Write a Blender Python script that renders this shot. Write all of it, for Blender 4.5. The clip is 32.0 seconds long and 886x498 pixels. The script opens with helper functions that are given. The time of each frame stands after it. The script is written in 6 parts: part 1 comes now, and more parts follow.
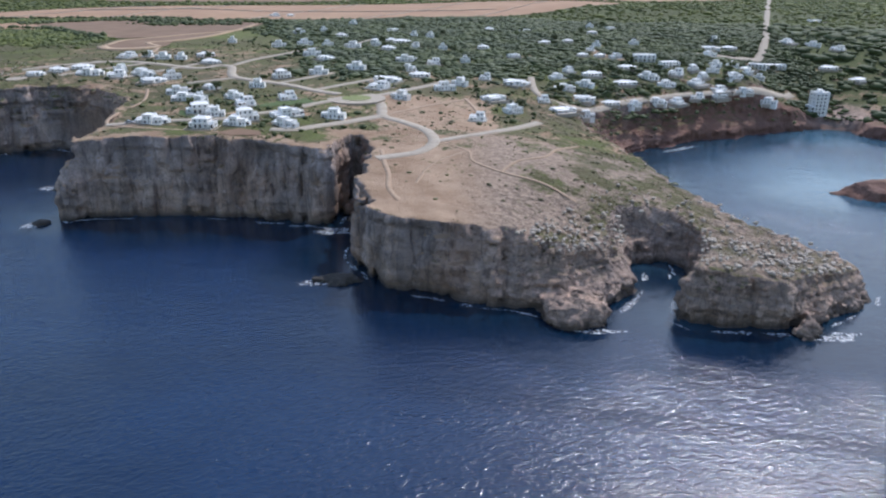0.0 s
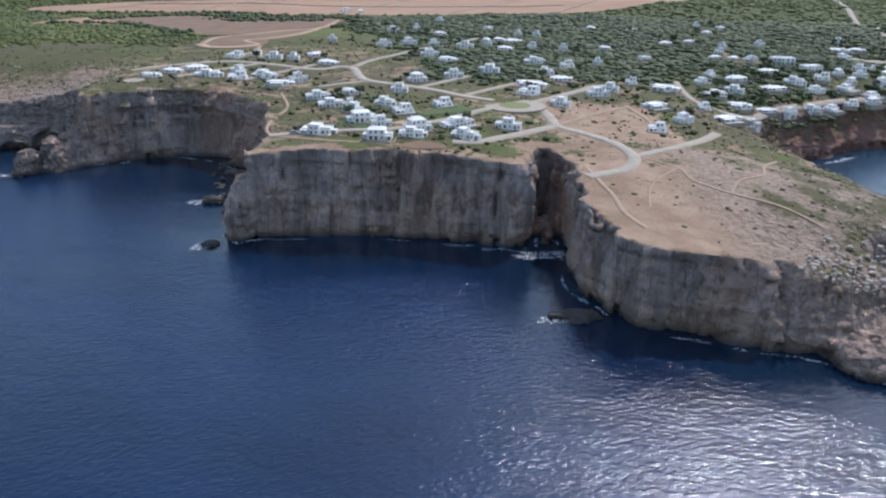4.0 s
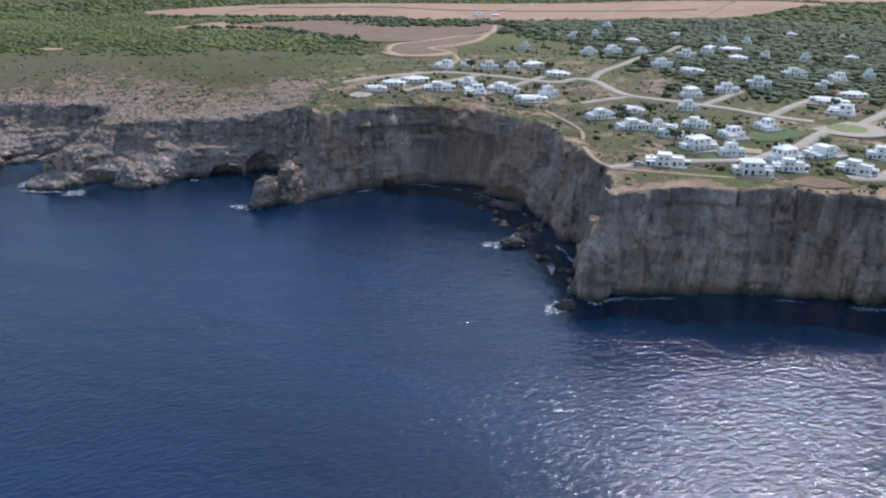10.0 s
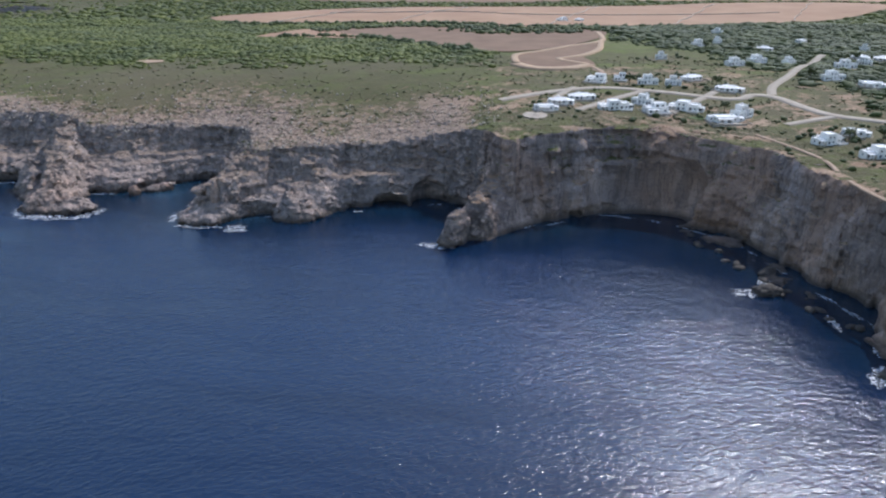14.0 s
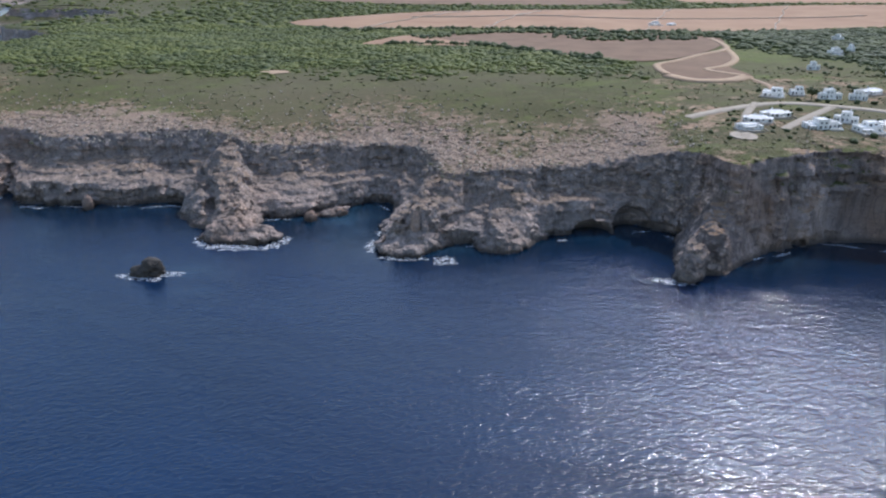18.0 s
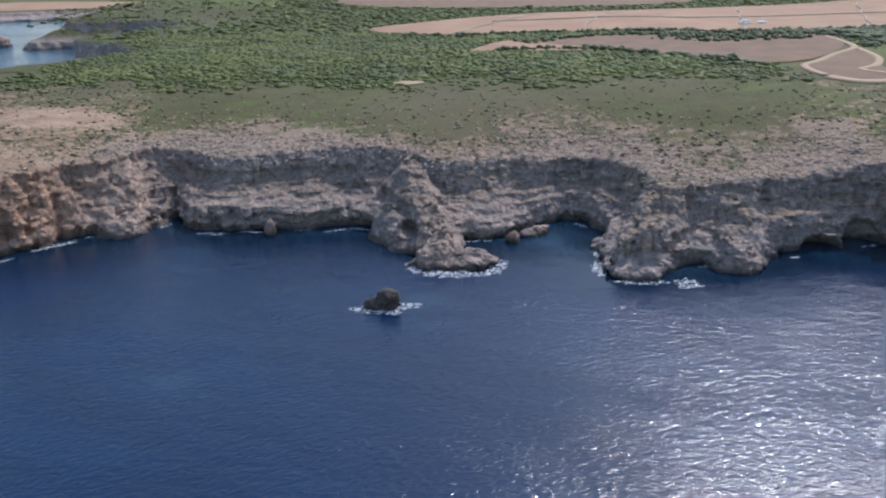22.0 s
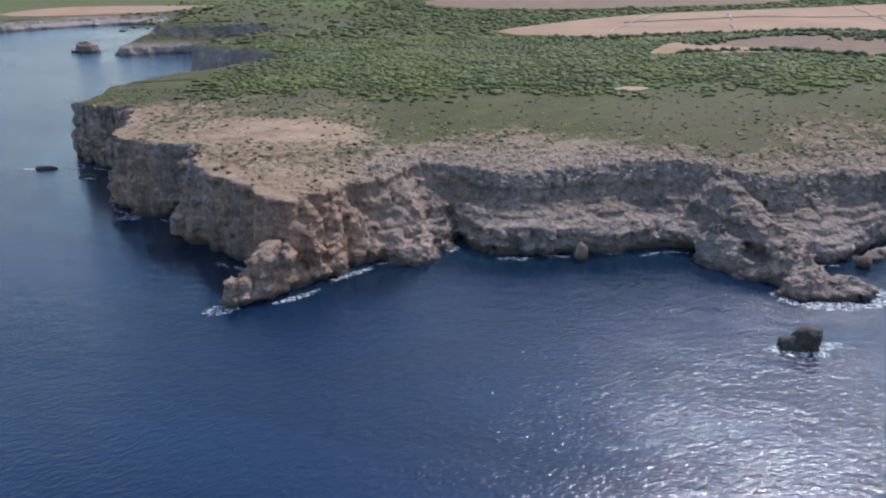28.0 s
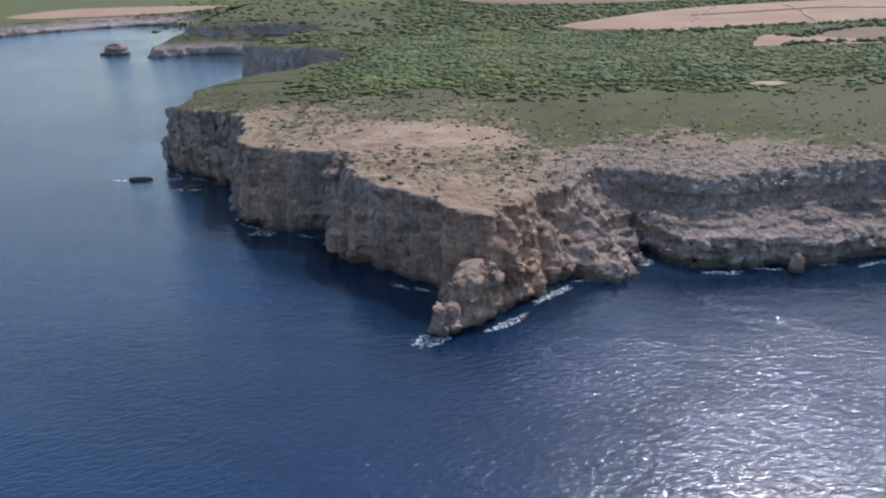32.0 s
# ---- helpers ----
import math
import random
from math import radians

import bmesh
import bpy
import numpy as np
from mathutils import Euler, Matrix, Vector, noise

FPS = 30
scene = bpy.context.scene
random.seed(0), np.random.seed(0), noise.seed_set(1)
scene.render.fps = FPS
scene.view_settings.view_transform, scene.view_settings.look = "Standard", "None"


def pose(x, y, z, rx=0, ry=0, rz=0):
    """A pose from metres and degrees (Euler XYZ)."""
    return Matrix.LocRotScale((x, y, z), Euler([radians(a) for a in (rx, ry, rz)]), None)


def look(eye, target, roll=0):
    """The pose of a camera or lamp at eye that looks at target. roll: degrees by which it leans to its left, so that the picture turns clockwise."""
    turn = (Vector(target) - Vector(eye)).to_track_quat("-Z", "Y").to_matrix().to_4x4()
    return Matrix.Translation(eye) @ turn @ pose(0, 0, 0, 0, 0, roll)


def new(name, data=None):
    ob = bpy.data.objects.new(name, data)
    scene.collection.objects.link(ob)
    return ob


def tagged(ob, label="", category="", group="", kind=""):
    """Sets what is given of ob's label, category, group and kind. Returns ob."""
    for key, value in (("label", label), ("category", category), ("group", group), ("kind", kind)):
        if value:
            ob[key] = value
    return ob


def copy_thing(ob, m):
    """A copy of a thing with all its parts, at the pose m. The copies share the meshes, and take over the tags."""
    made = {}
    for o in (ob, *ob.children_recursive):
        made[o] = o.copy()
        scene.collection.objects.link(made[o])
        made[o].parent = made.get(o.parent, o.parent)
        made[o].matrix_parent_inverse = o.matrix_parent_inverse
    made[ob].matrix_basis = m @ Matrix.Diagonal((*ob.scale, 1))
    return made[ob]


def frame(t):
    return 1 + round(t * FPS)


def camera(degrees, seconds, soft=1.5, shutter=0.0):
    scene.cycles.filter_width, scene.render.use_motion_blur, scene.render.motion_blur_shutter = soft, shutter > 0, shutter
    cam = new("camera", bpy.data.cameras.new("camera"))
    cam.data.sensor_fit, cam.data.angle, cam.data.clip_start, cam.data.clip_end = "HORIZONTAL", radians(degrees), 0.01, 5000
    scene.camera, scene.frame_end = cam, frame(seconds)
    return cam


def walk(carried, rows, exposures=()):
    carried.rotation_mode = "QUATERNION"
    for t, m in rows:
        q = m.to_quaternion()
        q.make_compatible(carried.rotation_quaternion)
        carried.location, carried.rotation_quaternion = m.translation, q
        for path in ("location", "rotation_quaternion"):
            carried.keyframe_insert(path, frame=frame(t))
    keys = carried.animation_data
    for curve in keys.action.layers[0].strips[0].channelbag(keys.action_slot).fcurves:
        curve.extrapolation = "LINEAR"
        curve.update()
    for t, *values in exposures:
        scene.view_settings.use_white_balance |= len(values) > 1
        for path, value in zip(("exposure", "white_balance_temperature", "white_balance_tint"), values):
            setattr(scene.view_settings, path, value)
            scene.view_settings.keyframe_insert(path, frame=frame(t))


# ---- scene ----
cam = camera(59.8, 32.0, 2.2)
PATH = [
    (0, (-0.192, 1.454, 121.291), (-0.207, 3.317, 120.565), 0.6),
    (1, (-21.045, 8.596, 122.563), (-21.062, 10.457, 121.83), 0.7),
    (2, (-44.767, 17.318, 122.263), (-44.784, 19.177, 121.527), 0.8),
    (3, (-65.793, 25.687, 121.882), (-65.813, 27.545, 121.142), 0.9),
    (6, (-133.187, 53.948, 120.154), (-133.213, 55.804, 119.411), 1.0),
    (7, (-155.214, 63.644, 118.686), (-155.251, 65.503, 117.948), 1.0),
    (8, (-177.74, 74.292, 116.893), (-177.789, 76.151, 116.157), 1.1),
    (9, (-200.958, 86.757, 114.565), (-201.019, 88.617, 113.833), 1.1),
    (10, (-222.234, 98.45, 114.036), (-222.31, 100.309, 113.303), 0.9),
    (11, (-244.261, 109.103, 114.107), (-244.34, 110.961, 113.373), 0.7),
    (12, (-267.077, 119.76, 113.868), (-267.155, 121.62, 113.136), 0.7),
    (13, (-290.426, 129.82, 114.516), (-290.503, 131.679, 113.782), 0.7),
    (16, (-354.955, 148.902, 117.115), (-355.044, 150.76, 116.379), 0.5),
    (17, (-379.75, 155.875, 117.985), (-379.835, 157.731, 117.247), 0.5),
    (18, (-402.172, 161.515, 118.51), (-402.26, 163.372, 117.771), 0.6),
    (19, (-426.128, 167.528, 118.572), (-426.213, 169.385, 117.833), 0.4),
    (20, (-449.664, 172.165, 118.546), (-449.751, 174.023, 117.81), -0.0),
    (21, (-471.662, 175.705, 119.387), (-471.75, 177.562, 118.65), -0.4),
    (22, (-493.063, 179.382, 119.011), (-493.156, 181.24, 118.277), -0.8),
    (23, (-516.6, 182.596, 119.235), (-516.699, 184.454, 118.502), -0.9),
    (24, (-538.007, 186.325, 118.974), (-538.11, 188.183, 118.242), -1.0),
    (25, (-561.481, 191.016, 118.409), (-561.584, 192.875, 117.678), -1.0),
    (28, (-626.228, 207.918, 117.923), (-626.326, 209.778, 117.194), -1.2),
    (29, (-647.392, 214.547, 117.419), (-647.478, 216.409, 116.692), -1.3),
    (30, (-667.223, 221.507, 117.089), (-667.299, 223.368, 116.361), -1.4),
    (31, (-687.238, 228.842, 116.012), (-687.303, 230.703, 115.282), -1.6),
    (32, (-706.427, 236.275, 114.914), (-706.486, 238.135, 114.18), -1.9),
]
walk(cam, [(t, look(eye, target, roll)) for t, eye, target, roll in PATH], [(0.0, 0.05, 5880, 13), (32.0, 0.05, 5880, 13)])

# ---------------------------------------------------------------- light
SUN_ELEVATION, SUN_HEADING = 49.5, 34.0      # degrees; heading from +y towards +x
world = bpy.data.worlds.new("sky")
scene.world = world
world.use_nodes = True
wn = world.node_tree.nodes
sky = wn.new("ShaderNodeTexSky")
sky.sky_type = "NISHITA"
sky.sun_disc = False
sky.sun_elevation, sky.sun_rotation = radians(SUN_ELEVATION), radians(SUN_HEADING)
sky.air_density, sky.dust_density, sky.ozone_density = 1.45, 1.4, 1.2
wn["Background"].inputs[1].default_value = 0.165
world.node_tree.links.new(sky.outputs[0], wn["Background"].inputs[0])
sun = new("sun", bpy.data.lights.new("sun", "SUN"))
sun.data.energy, sun.data.angle, sun.data.color = 2.95, radians(0.6), (1.0, 0.945, 0.87)
_e, _h = radians(SUN_ELEVATION), radians(SUN_HEADING)
sun.matrix_world = look((0, 0, 300), (-math.cos(_e) * math.sin(_h), -math.cos(_e) * math.cos(_h), 300 - math.sin(_e)))


# ---------------------------------------------------------------- materials
def material(name, rough=0.9):
    m = bpy.data.materials.new(name)
    m.use_nodes = True
    b = m.node_tree.nodes["Principled BSDF"]
    b.inputs["Roughness"].default_value = rough
    return m, m.node_tree.nodes, m.node_tree.links, b


class Graph:
    """Short hand for node building."""

    def __init__(self, name, rough=0.9):
        self.m, self.n, self.l, self.b = material(name, rough)
        self.pos = self.n.new("ShaderNodeNewGeometry")

    def put(self, value, socket):
        if isinstance(value, (int, float)):
            socket.default_value = value
        elif isinstance(value, tuple):
            socket.default_value = value if len(value) == len(socket.default_value) else (*value, 1)
        else:
            self.l.new(value, socket)

    def scaled(self, x, y, z):
        v = self.n.new("ShaderNodeVectorMath")
        v.operation = "MULTIPLY"
        self.l.new(self.pos.outputs["Position"], v.inputs[0])
        v.inputs[1].default_value = (x, y, z)
        return v.outputs[0]

    def turned(self, degrees, stretch):
        """The place, turned about z and then stretched."""
        r = self.n.new("ShaderNodeVectorRotate")
        r.rotation_type = "Z_AXIS"
        r.inputs["Angle"].default_value = radians(degrees)
        self.l.new(self.pos.outputs["Position"], r.inputs["Vector"])
        v = self.n.new("ShaderNodeVectorMath")
        v.operation = "MULTIPLY"
        self.l.new(r.outputs[0], v.inputs[0])
        v.inputs[1].default_value = stretch
        return v.outputs[0]

    def noise(self, scale, detail=4, rough=0.55, stretch=(1, 1, 1), distortion=0.0, turn=0.0):
        t = self.n.new("ShaderNodeTexNoise")
        t.inputs["Scale"].default_value, t.inputs["Detail"].default_value = scale, detail
        t.inputs["Roughness"].default_value, t.inputs["Distortion"].default_value = rough, distortion
        self.l.new(self.turned(turn, stretch) if turn else self.scaled(*stretch), t.inputs["Vector"])
        return t.outputs[0]

    def boulders(self, size, flat, warp):
        """Distance from the middle of rounded, unevenly shaped blocks."""
        n = self.n.new("ShaderNodeTexNoise")
        n.inputs["Scale"].default_value, n.inputs["Detail"].default_value = 0.5 / size, 3
        self.l.new(self.pos.outputs["Position"], n.inputs["Vector"])
        v = self.n.new("ShaderNodeVectorMath")
        v.operation = "MULTIPLY_ADD"
        self.l.new(n.outputs["Color"], v.inputs[0])
        v.inputs[1].default_value = (warp, warp, warp)
        self.l.new(self.scaled(1 / size, 1 / size, 1 / (size * flat)), v.inputs[2])
        t = self.n.new("ShaderNodeTexVoronoi")
        t.inputs["Scale"].default_value = 1.0
        self.l.new(v.outputs[0], t.inputs["Vector"])
        return t.outputs["Distance"]

    def cells(self, scale, stretch=(1, 1, 1), feature="F1", out="Distance", metric="EUCLIDEAN"):
        t = self.n.new("ShaderNodeTexVoronoi")
        t.feature, t.distance = feature, metric
        t.inputs["Scale"].default_value = scale
        self.l.new(self.scaled(*stretch), t.inputs["Vector"])
        return t.outputs[out]

    def ramp(self, value, *stops):
        r = self.n.new("ShaderNodeValToRGB")
        self.put(value, r.inputs[0])
        while len(r.color_ramp.elements) < len(stops):
            r.color_ramp.elements.new(0.5)
        for e, (p, c) in zip(r.color_ramp.elements, stops):
            e.position, e.color = p, (*c, 1) if isinstance(c, tuple) else (c, c, c, 1)
        return r.outputs[0]

    def mix(self, f, a, b, kind="MIX"):
        x = self.n.new("ShaderNodeMix")
        x.data_type, x.blend_type = "RGBA", kind
        self.put(f, x.inputs["Factor"])
        self.put(a, x.inputs["A"])
        self.put(b, x.inputs["B"])
        return x.outputs["Result"]

    def math(self, kind, a, b=0.0):
        x = self.n.new("ShaderNodeMath")
        x.operation = kind
        self.put(a, x.inputs[0])
        self.put(b, x.inputs[1])
        return x.outputs[0]

    def attr(self, name):
        a = self.n.new("ShaderNodeAttribute")
        a.attribute_name = name
        return a.outputs["Fac"]

    def up(self):
        s = self.n.new("ShaderNodeSeparateXYZ")
        self.l.new(self.pos.outputs["Normal"], s.inputs[0])
        return s.outputs["Z"]

    def high(self):
        s = self.n.new("ShaderNodeSeparateXYZ")
        self.l.new(self.pos.outputs["Position"], s.inputs[0])
        return s.outputs["Z"]

    def random(self):
        return self.n.new("ShaderNodeObjectInfo").outputs["Random"]

    def island(self):
        return self.pos.outputs["Random Per Island"]

    def bump(self, height, strength, distance):
        b = self.n.new("ShaderNodeBump")
        b.inputs["Strength"].default_value, b.inputs["Distance"].default_value = strength, distance
        self.l.new(height, b.inputs["Height"])
        old = self.b.inputs["Normal"].links
        if old:
            self.l.new(old[0].from_socket, b.inputs["Normal"])
        self.l.new(b.outputs[0], self.b.inputs["Normal"])

    def done(self, colour, rough=None):
        self.put(colour, self.b.inputs["Base Color"])
        if rough is not None:
            self.put(rough, self.b.inputs["Roughness"])
        return self.m


def ground_colour(g):
    """The flat land: dry scrub, bare limestone, tan earth, red earth."""
    big, mid, fine = g.noise(0.012, 5), g.noise(0.07, 5), g.noise(0.45, 5, 0.65)
    earth = g.mix(g.ramp(mid, (0.35, 0.0), (0.65, 1.0)), (0.275, 0.176, 0.108), (0.405, 0.28, 0.188))
    stone = g.mix(g.ramp(fine, (0.38, 0.0), (0.62, 1.0)), (0.165, 0.12, 0.09), (0.37, 0.275, 0.205))
    bare = g.mix(g.attr("stony"), earth, stone)
    bare = g.mix(g.attr("red"), bare, g.mix(mid, (0.15, 0.068, 0.046), (0.26, 0.135, 0.095)))
    dry = g.mix(g.ramp(mid, (0.3, 0.0), (0.7, 1.0)), (0.066, 0.059, 0.017), (0.104, 0.086, 0.032))
    dry = g.mix(g.ramp(fine, (0.4, 0.0), (0.66, 1.0)), dry, (0.055, 0.060, 0.012))
    lush = g.mix(g.ramp(fine, (0.35, 0.0), (0.65, 1.0)), (0.074, 0.096, 0.013), (0.128, 0.148, 0.026))
    patch = g.math("MULTIPLY", g.math("SUBTRACT", g.noise(0.028, 5, 0.6, (1, 1.8, 1)), 0.46), 2.6)
    patch = g.math("ADD", patch, g.math("MULTIPLY", g.math("SUBTRACT", g.noise(0.10, 4, 0.65, (1, 1.4, 1)), 0.5), 2.4))
    green = g.mix(g.ramp(g.math("ADD", g.attr("lush"), patch), (0.0, 0.0), (1.0, 1.0)), dry, lush)
    green = g.mix(g.ramp(big, (0.42, 0.0), (0.6, 0.55)), green, (0.12, 0.095, 0.052))
    green = g.mix(g.math("MULTIPLY", g.attr("wooded"), 0.8), green, g.mix(fine, (0.040, 0.052, 0.014), (0.072, 0.082, 0.022)))
    spot = g.noise(0.2, 4, 0.6)
    cover = g.math("ADD", g.attr("scrub"), g.math("MULTIPLY", g.math("SUBTRACT", fine, 0.5), 1.1))
    cover = g.math("ADD", cover, g.math("MULTIPLY", g.math("SUBTRACT", spot, 0.5), 1.3))
    cover = g.math("ADD", cover, g.math("MULTIPLY", g.math("SUBTRACT", mid, 0.5), 1.1))
    return g.mix(g.ramp(cover, (0.34, 0.0), (0.64, 1.0)), bare, green), fine


def rock_colour(g):
    """Grey and tan limestone, streaked down the face, banded by its beds, browner towards the foot."""
    broad = g.noise(0.035, 5, 0.6)
    streak = g.noise(0.10, 6, 0.6, (1, 1, 0.12), 0.6)
    panel = g.noise(0.055, 4, 0.55, (1, 1, 0.22), 0.8)
    beds = g.noise(0.35, 4, 0.6, (0.12, 0.12, 1.6), 0.8)
    grain = g.noise(0.9, 6, 0.7)
    patch = g.noise(0.11, 5, 0.65, (1, 1, 0.7), 0.5)
    c = g.mix(g.ramp(broad, (0.36, 0.0), (0.64, 1.0)), (0.50, 0.385, 0.315), (0.62, 0.445, 0.33))
    c = g.mix(g.ramp(patch, (0.42, 0.7), (0.58, 0.0)), c, (0.43, 0.365, 0.335))
    c = g.mix(g.ramp(patch, (0.55, 0.0), (0.72, 0.7)), c, (0.61, 0.49, 0.41))
    upper = g.ramp(g.math("ADD", g.math("MULTIPLY", g.high(), 0.025), g.math("MULTIPLY", g.math("SUBTRACT", broad, 0.5), 1.2)), (0.42, 0.0), (0.72, 0.85))
    c = g.mix(upper, c, (0.47, 0.40, 0.37))
    c = g.mix(g.ramp(panel, (0.40, 0.75), (0.54, 0.0)), c, (0.27, 0.222, 0.20))
    c = g.mix(g.ramp(panel, (0.56, 0.0), (0.70, 0.5)), c, (0.66, 0.53, 0.44))
    c = g.mix(g.ramp(streak, (0.36, 0.85), (0.50, 0.0)), c, (0.21, 0.178, 0.162))
    c = g.mix(g.ramp(beds, (0.52, 0.0), (0.72, 0.5)), c, (0.50, 0.41, 0.335))
    c = g.mix(g.ramp(grain, (0.33, 0.6), (0.48, 0.0)), c, (0.21, 0.175, 0.155))
    c = g.mix(g.ramp(grain, (0.56, 0.0), (0.75, 0.5)), c, (0.56, 0.49, 0.44))
    stain = g.noise(0.028, 4, 0.6, (1, 1, 0.6), 0.8)
    c = g.mix(g.ramp(stain, (0.46, 0.0), (0.63, 0.75)), c, (0.44, 0.285, 0.195))
    crack = g.noise(0.22, 4, 0.55, (1, 1, 0.07), 0.7)
    joint = g.noise(0.30, 4, 0.6, (0.35, 0.35, 1.0), 0.9)
    chunk = g.cells(1.0, (0.30, 0.30, 0.52), "F1", "Color", "CHEBYCHEV")
    stone = g.cells(1.0, (0.62, 0.62, 0.95), "F1", "Color", "CHEBYCHEV")
    column = g.cells(1.0, (0.20, 0.20, 0.06), "F1", "Color", "CHEBYCHEV")
    tint = g.noise(0.26, 3, 0.7)
    c = g.mix(g.math("MULTIPLY", g.attr("stony"), 0.6), c, g.mix(1.0, c, g.ramp(tint, (0.3, 0.65), (0.7, 1.35)), "MULTIPLY"))
    c = g.mix(0.8, c, g.mix(1.0, c, g.ramp(column, (0.25, 0.80), (0.75, 1.16)), "MULTIPLY"))
    c = g.mix(g.attr("blocky"), c, g.mix(1.0, c, g.ramp(chunk, (0.25, 0.58), (0.75, 1.45)), "MULTIPLY"))
    c = g.mix(g.attr("blocky"), c, g.mix(1.0, c, g.ramp(stone, (0.25, 0.70), (0.75, 1.30)), "MULTIPLY"))
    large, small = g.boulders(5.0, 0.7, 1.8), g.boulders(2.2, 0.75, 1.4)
    # shade in the gaps between the boulders is put into the colour
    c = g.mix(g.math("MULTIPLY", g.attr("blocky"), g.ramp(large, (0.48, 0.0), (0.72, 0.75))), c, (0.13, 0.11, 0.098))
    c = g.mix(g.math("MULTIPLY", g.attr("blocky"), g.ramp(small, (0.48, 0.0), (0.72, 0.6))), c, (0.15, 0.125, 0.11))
    c = g.mix(g.math("MULTIPLY", g.attr("stony"), 0.45), c, g.mix(patch, (0.40, 0.355, 0.33), (0.60, 0.535, 0.49)))
    c = g.mix(g.ramp(crack, (0.465, 0.0), (0.495, 0.55), (0.525, 0.0)), c, (0.13, 0.108, 0.098))
    c = g.mix(g.ramp(joint, (0.47, 0.0), (0.495, 0.45), (0.52, 0.0)), c, (0.15, 0.122, 0.108))
    c = g.mix(g.math("MULTIPLY", g.attr("warm"), 0.55), c, g.mix(1.0, c, (1.22, 0.94, 0.70), "MULTIPLY"))
    steep = g.ramp(g.up(), (0.6, 1.0), (0.8, 0.0))
    g.bump(g.math("MULTIPLY", g.ramp(crack, (0.45, 1.0), (0.495, 0.0), (0.54, 1.0)), steep), 0.5, 0.8)
    g.bump(g.math("MULTIPLY", g.ramp(chunk, (0.2, 0.0), (0.8, 1.0)), g.attr("blocky")), 0.9, 1.1)
    g.bump(g.math("MULTIPLY", g.ramp(large, (0.1, 1.0), (0.75, 0.0)), g.attr("blocky")), 0.8, 1.8)
    g.bump(g.math("MULTIPLY", g.ramp(small, (0.1, 1.0), (0.75, 0.0)), g.attr("blocky")), 0.7, 0.8)
    g.bump(g.math("MULTIPLY", g.ramp(column, (0.2, 0.0), (0.8, 1.0)), steep), 0.35, 0.8)
    c = g.mix(1.0, c, (0.90, 0.865, 0.86), "MULTIPLY")
    wet = g.ramp(g.math("MULTIPLY", g.high(), 0.1), (0.06, 0.85), (0.32, 0.0))
    c = g.mix(wet, c, (0.06, 0.048, 0.038))
    return c, streak, beds, grain


def make_cliff():
    g = Graph("limestone", 0.95)
    land, fine = ground_colour(g)
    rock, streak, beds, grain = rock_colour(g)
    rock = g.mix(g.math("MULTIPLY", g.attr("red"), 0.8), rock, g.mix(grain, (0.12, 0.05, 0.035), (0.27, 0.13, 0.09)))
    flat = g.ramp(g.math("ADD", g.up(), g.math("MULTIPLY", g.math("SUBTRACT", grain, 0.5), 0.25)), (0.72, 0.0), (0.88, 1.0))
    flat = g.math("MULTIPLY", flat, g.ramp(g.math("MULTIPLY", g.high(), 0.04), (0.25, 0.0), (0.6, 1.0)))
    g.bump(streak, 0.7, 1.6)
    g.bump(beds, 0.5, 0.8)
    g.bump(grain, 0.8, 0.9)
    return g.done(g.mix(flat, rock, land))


def make_ground():
    g = Graph("dry_land", 0.97)
    land, fine = ground_colour(g)
    g.bump(fine, 0.8, 0.7)
    return g.done(land)


def make_sea():
    g = Graph("sea_water", 0.12)
    waves = g.noise(0.16, 3, 0.6, (0.7, 1.4, 1), 0.4, -18)
    chop = g.noise(0.5, 3, 0.62, (0.75, 1.3, 1), 0.5, -24)
    ripple = g.noise(1.4, 2, 0.6, (0.8, 1.25, 1), 0.3, -12)
    gust = g.noise(0.0065, 4, 0.6, (0.7, 1.9, 1), 0.7, 14)
    lane = g.noise(0.035, 4, 0.62, (0.45, 1.8, 1), 0.8, 10)
    wind = g.ramp(g.math("ADD", g.math("MULTIPLY", gust, 0.6), g.math("MULTIPLY", lane, 0.4)), (0.40, 0.0), (0.60, 1.0))
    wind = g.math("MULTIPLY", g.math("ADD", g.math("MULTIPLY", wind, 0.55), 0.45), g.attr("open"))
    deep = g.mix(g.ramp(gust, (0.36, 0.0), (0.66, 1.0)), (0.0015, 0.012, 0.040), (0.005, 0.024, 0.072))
    # darker teal near the cliffs: their shade and reflection painted into the water
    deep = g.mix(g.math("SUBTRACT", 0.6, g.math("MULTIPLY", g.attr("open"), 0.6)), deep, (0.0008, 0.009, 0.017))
    # one pale colour for real shallows and for painted sky sheen and haze
    c = g.mix(g.attr("shallow_and_sheen"), deep, (0.065, 0.145, 0.21))
    g.bump(waves, 0.2, 0.8)
    g.bump(g.math("MULTIPLY", chop, g.math("ADD", g.math("MULTIPLY", wind, 0.82), 0.18)), 0.8, 0.56)
    g.bump(g.math("MULTIPLY", ripple, g.math("ADD", g.math("MULTIPLY", wind, 0.75), 0.25)), 0.6, 0.2)
    g.b.inputs["IOR"].default_value = 1.44
    return g.done(c, g.ramp(wind, (0.0, 0.06), (1.0, 0.13)))


CLIFF, GROUND, SEA = make_cliff(), make_ground(), make_sea()

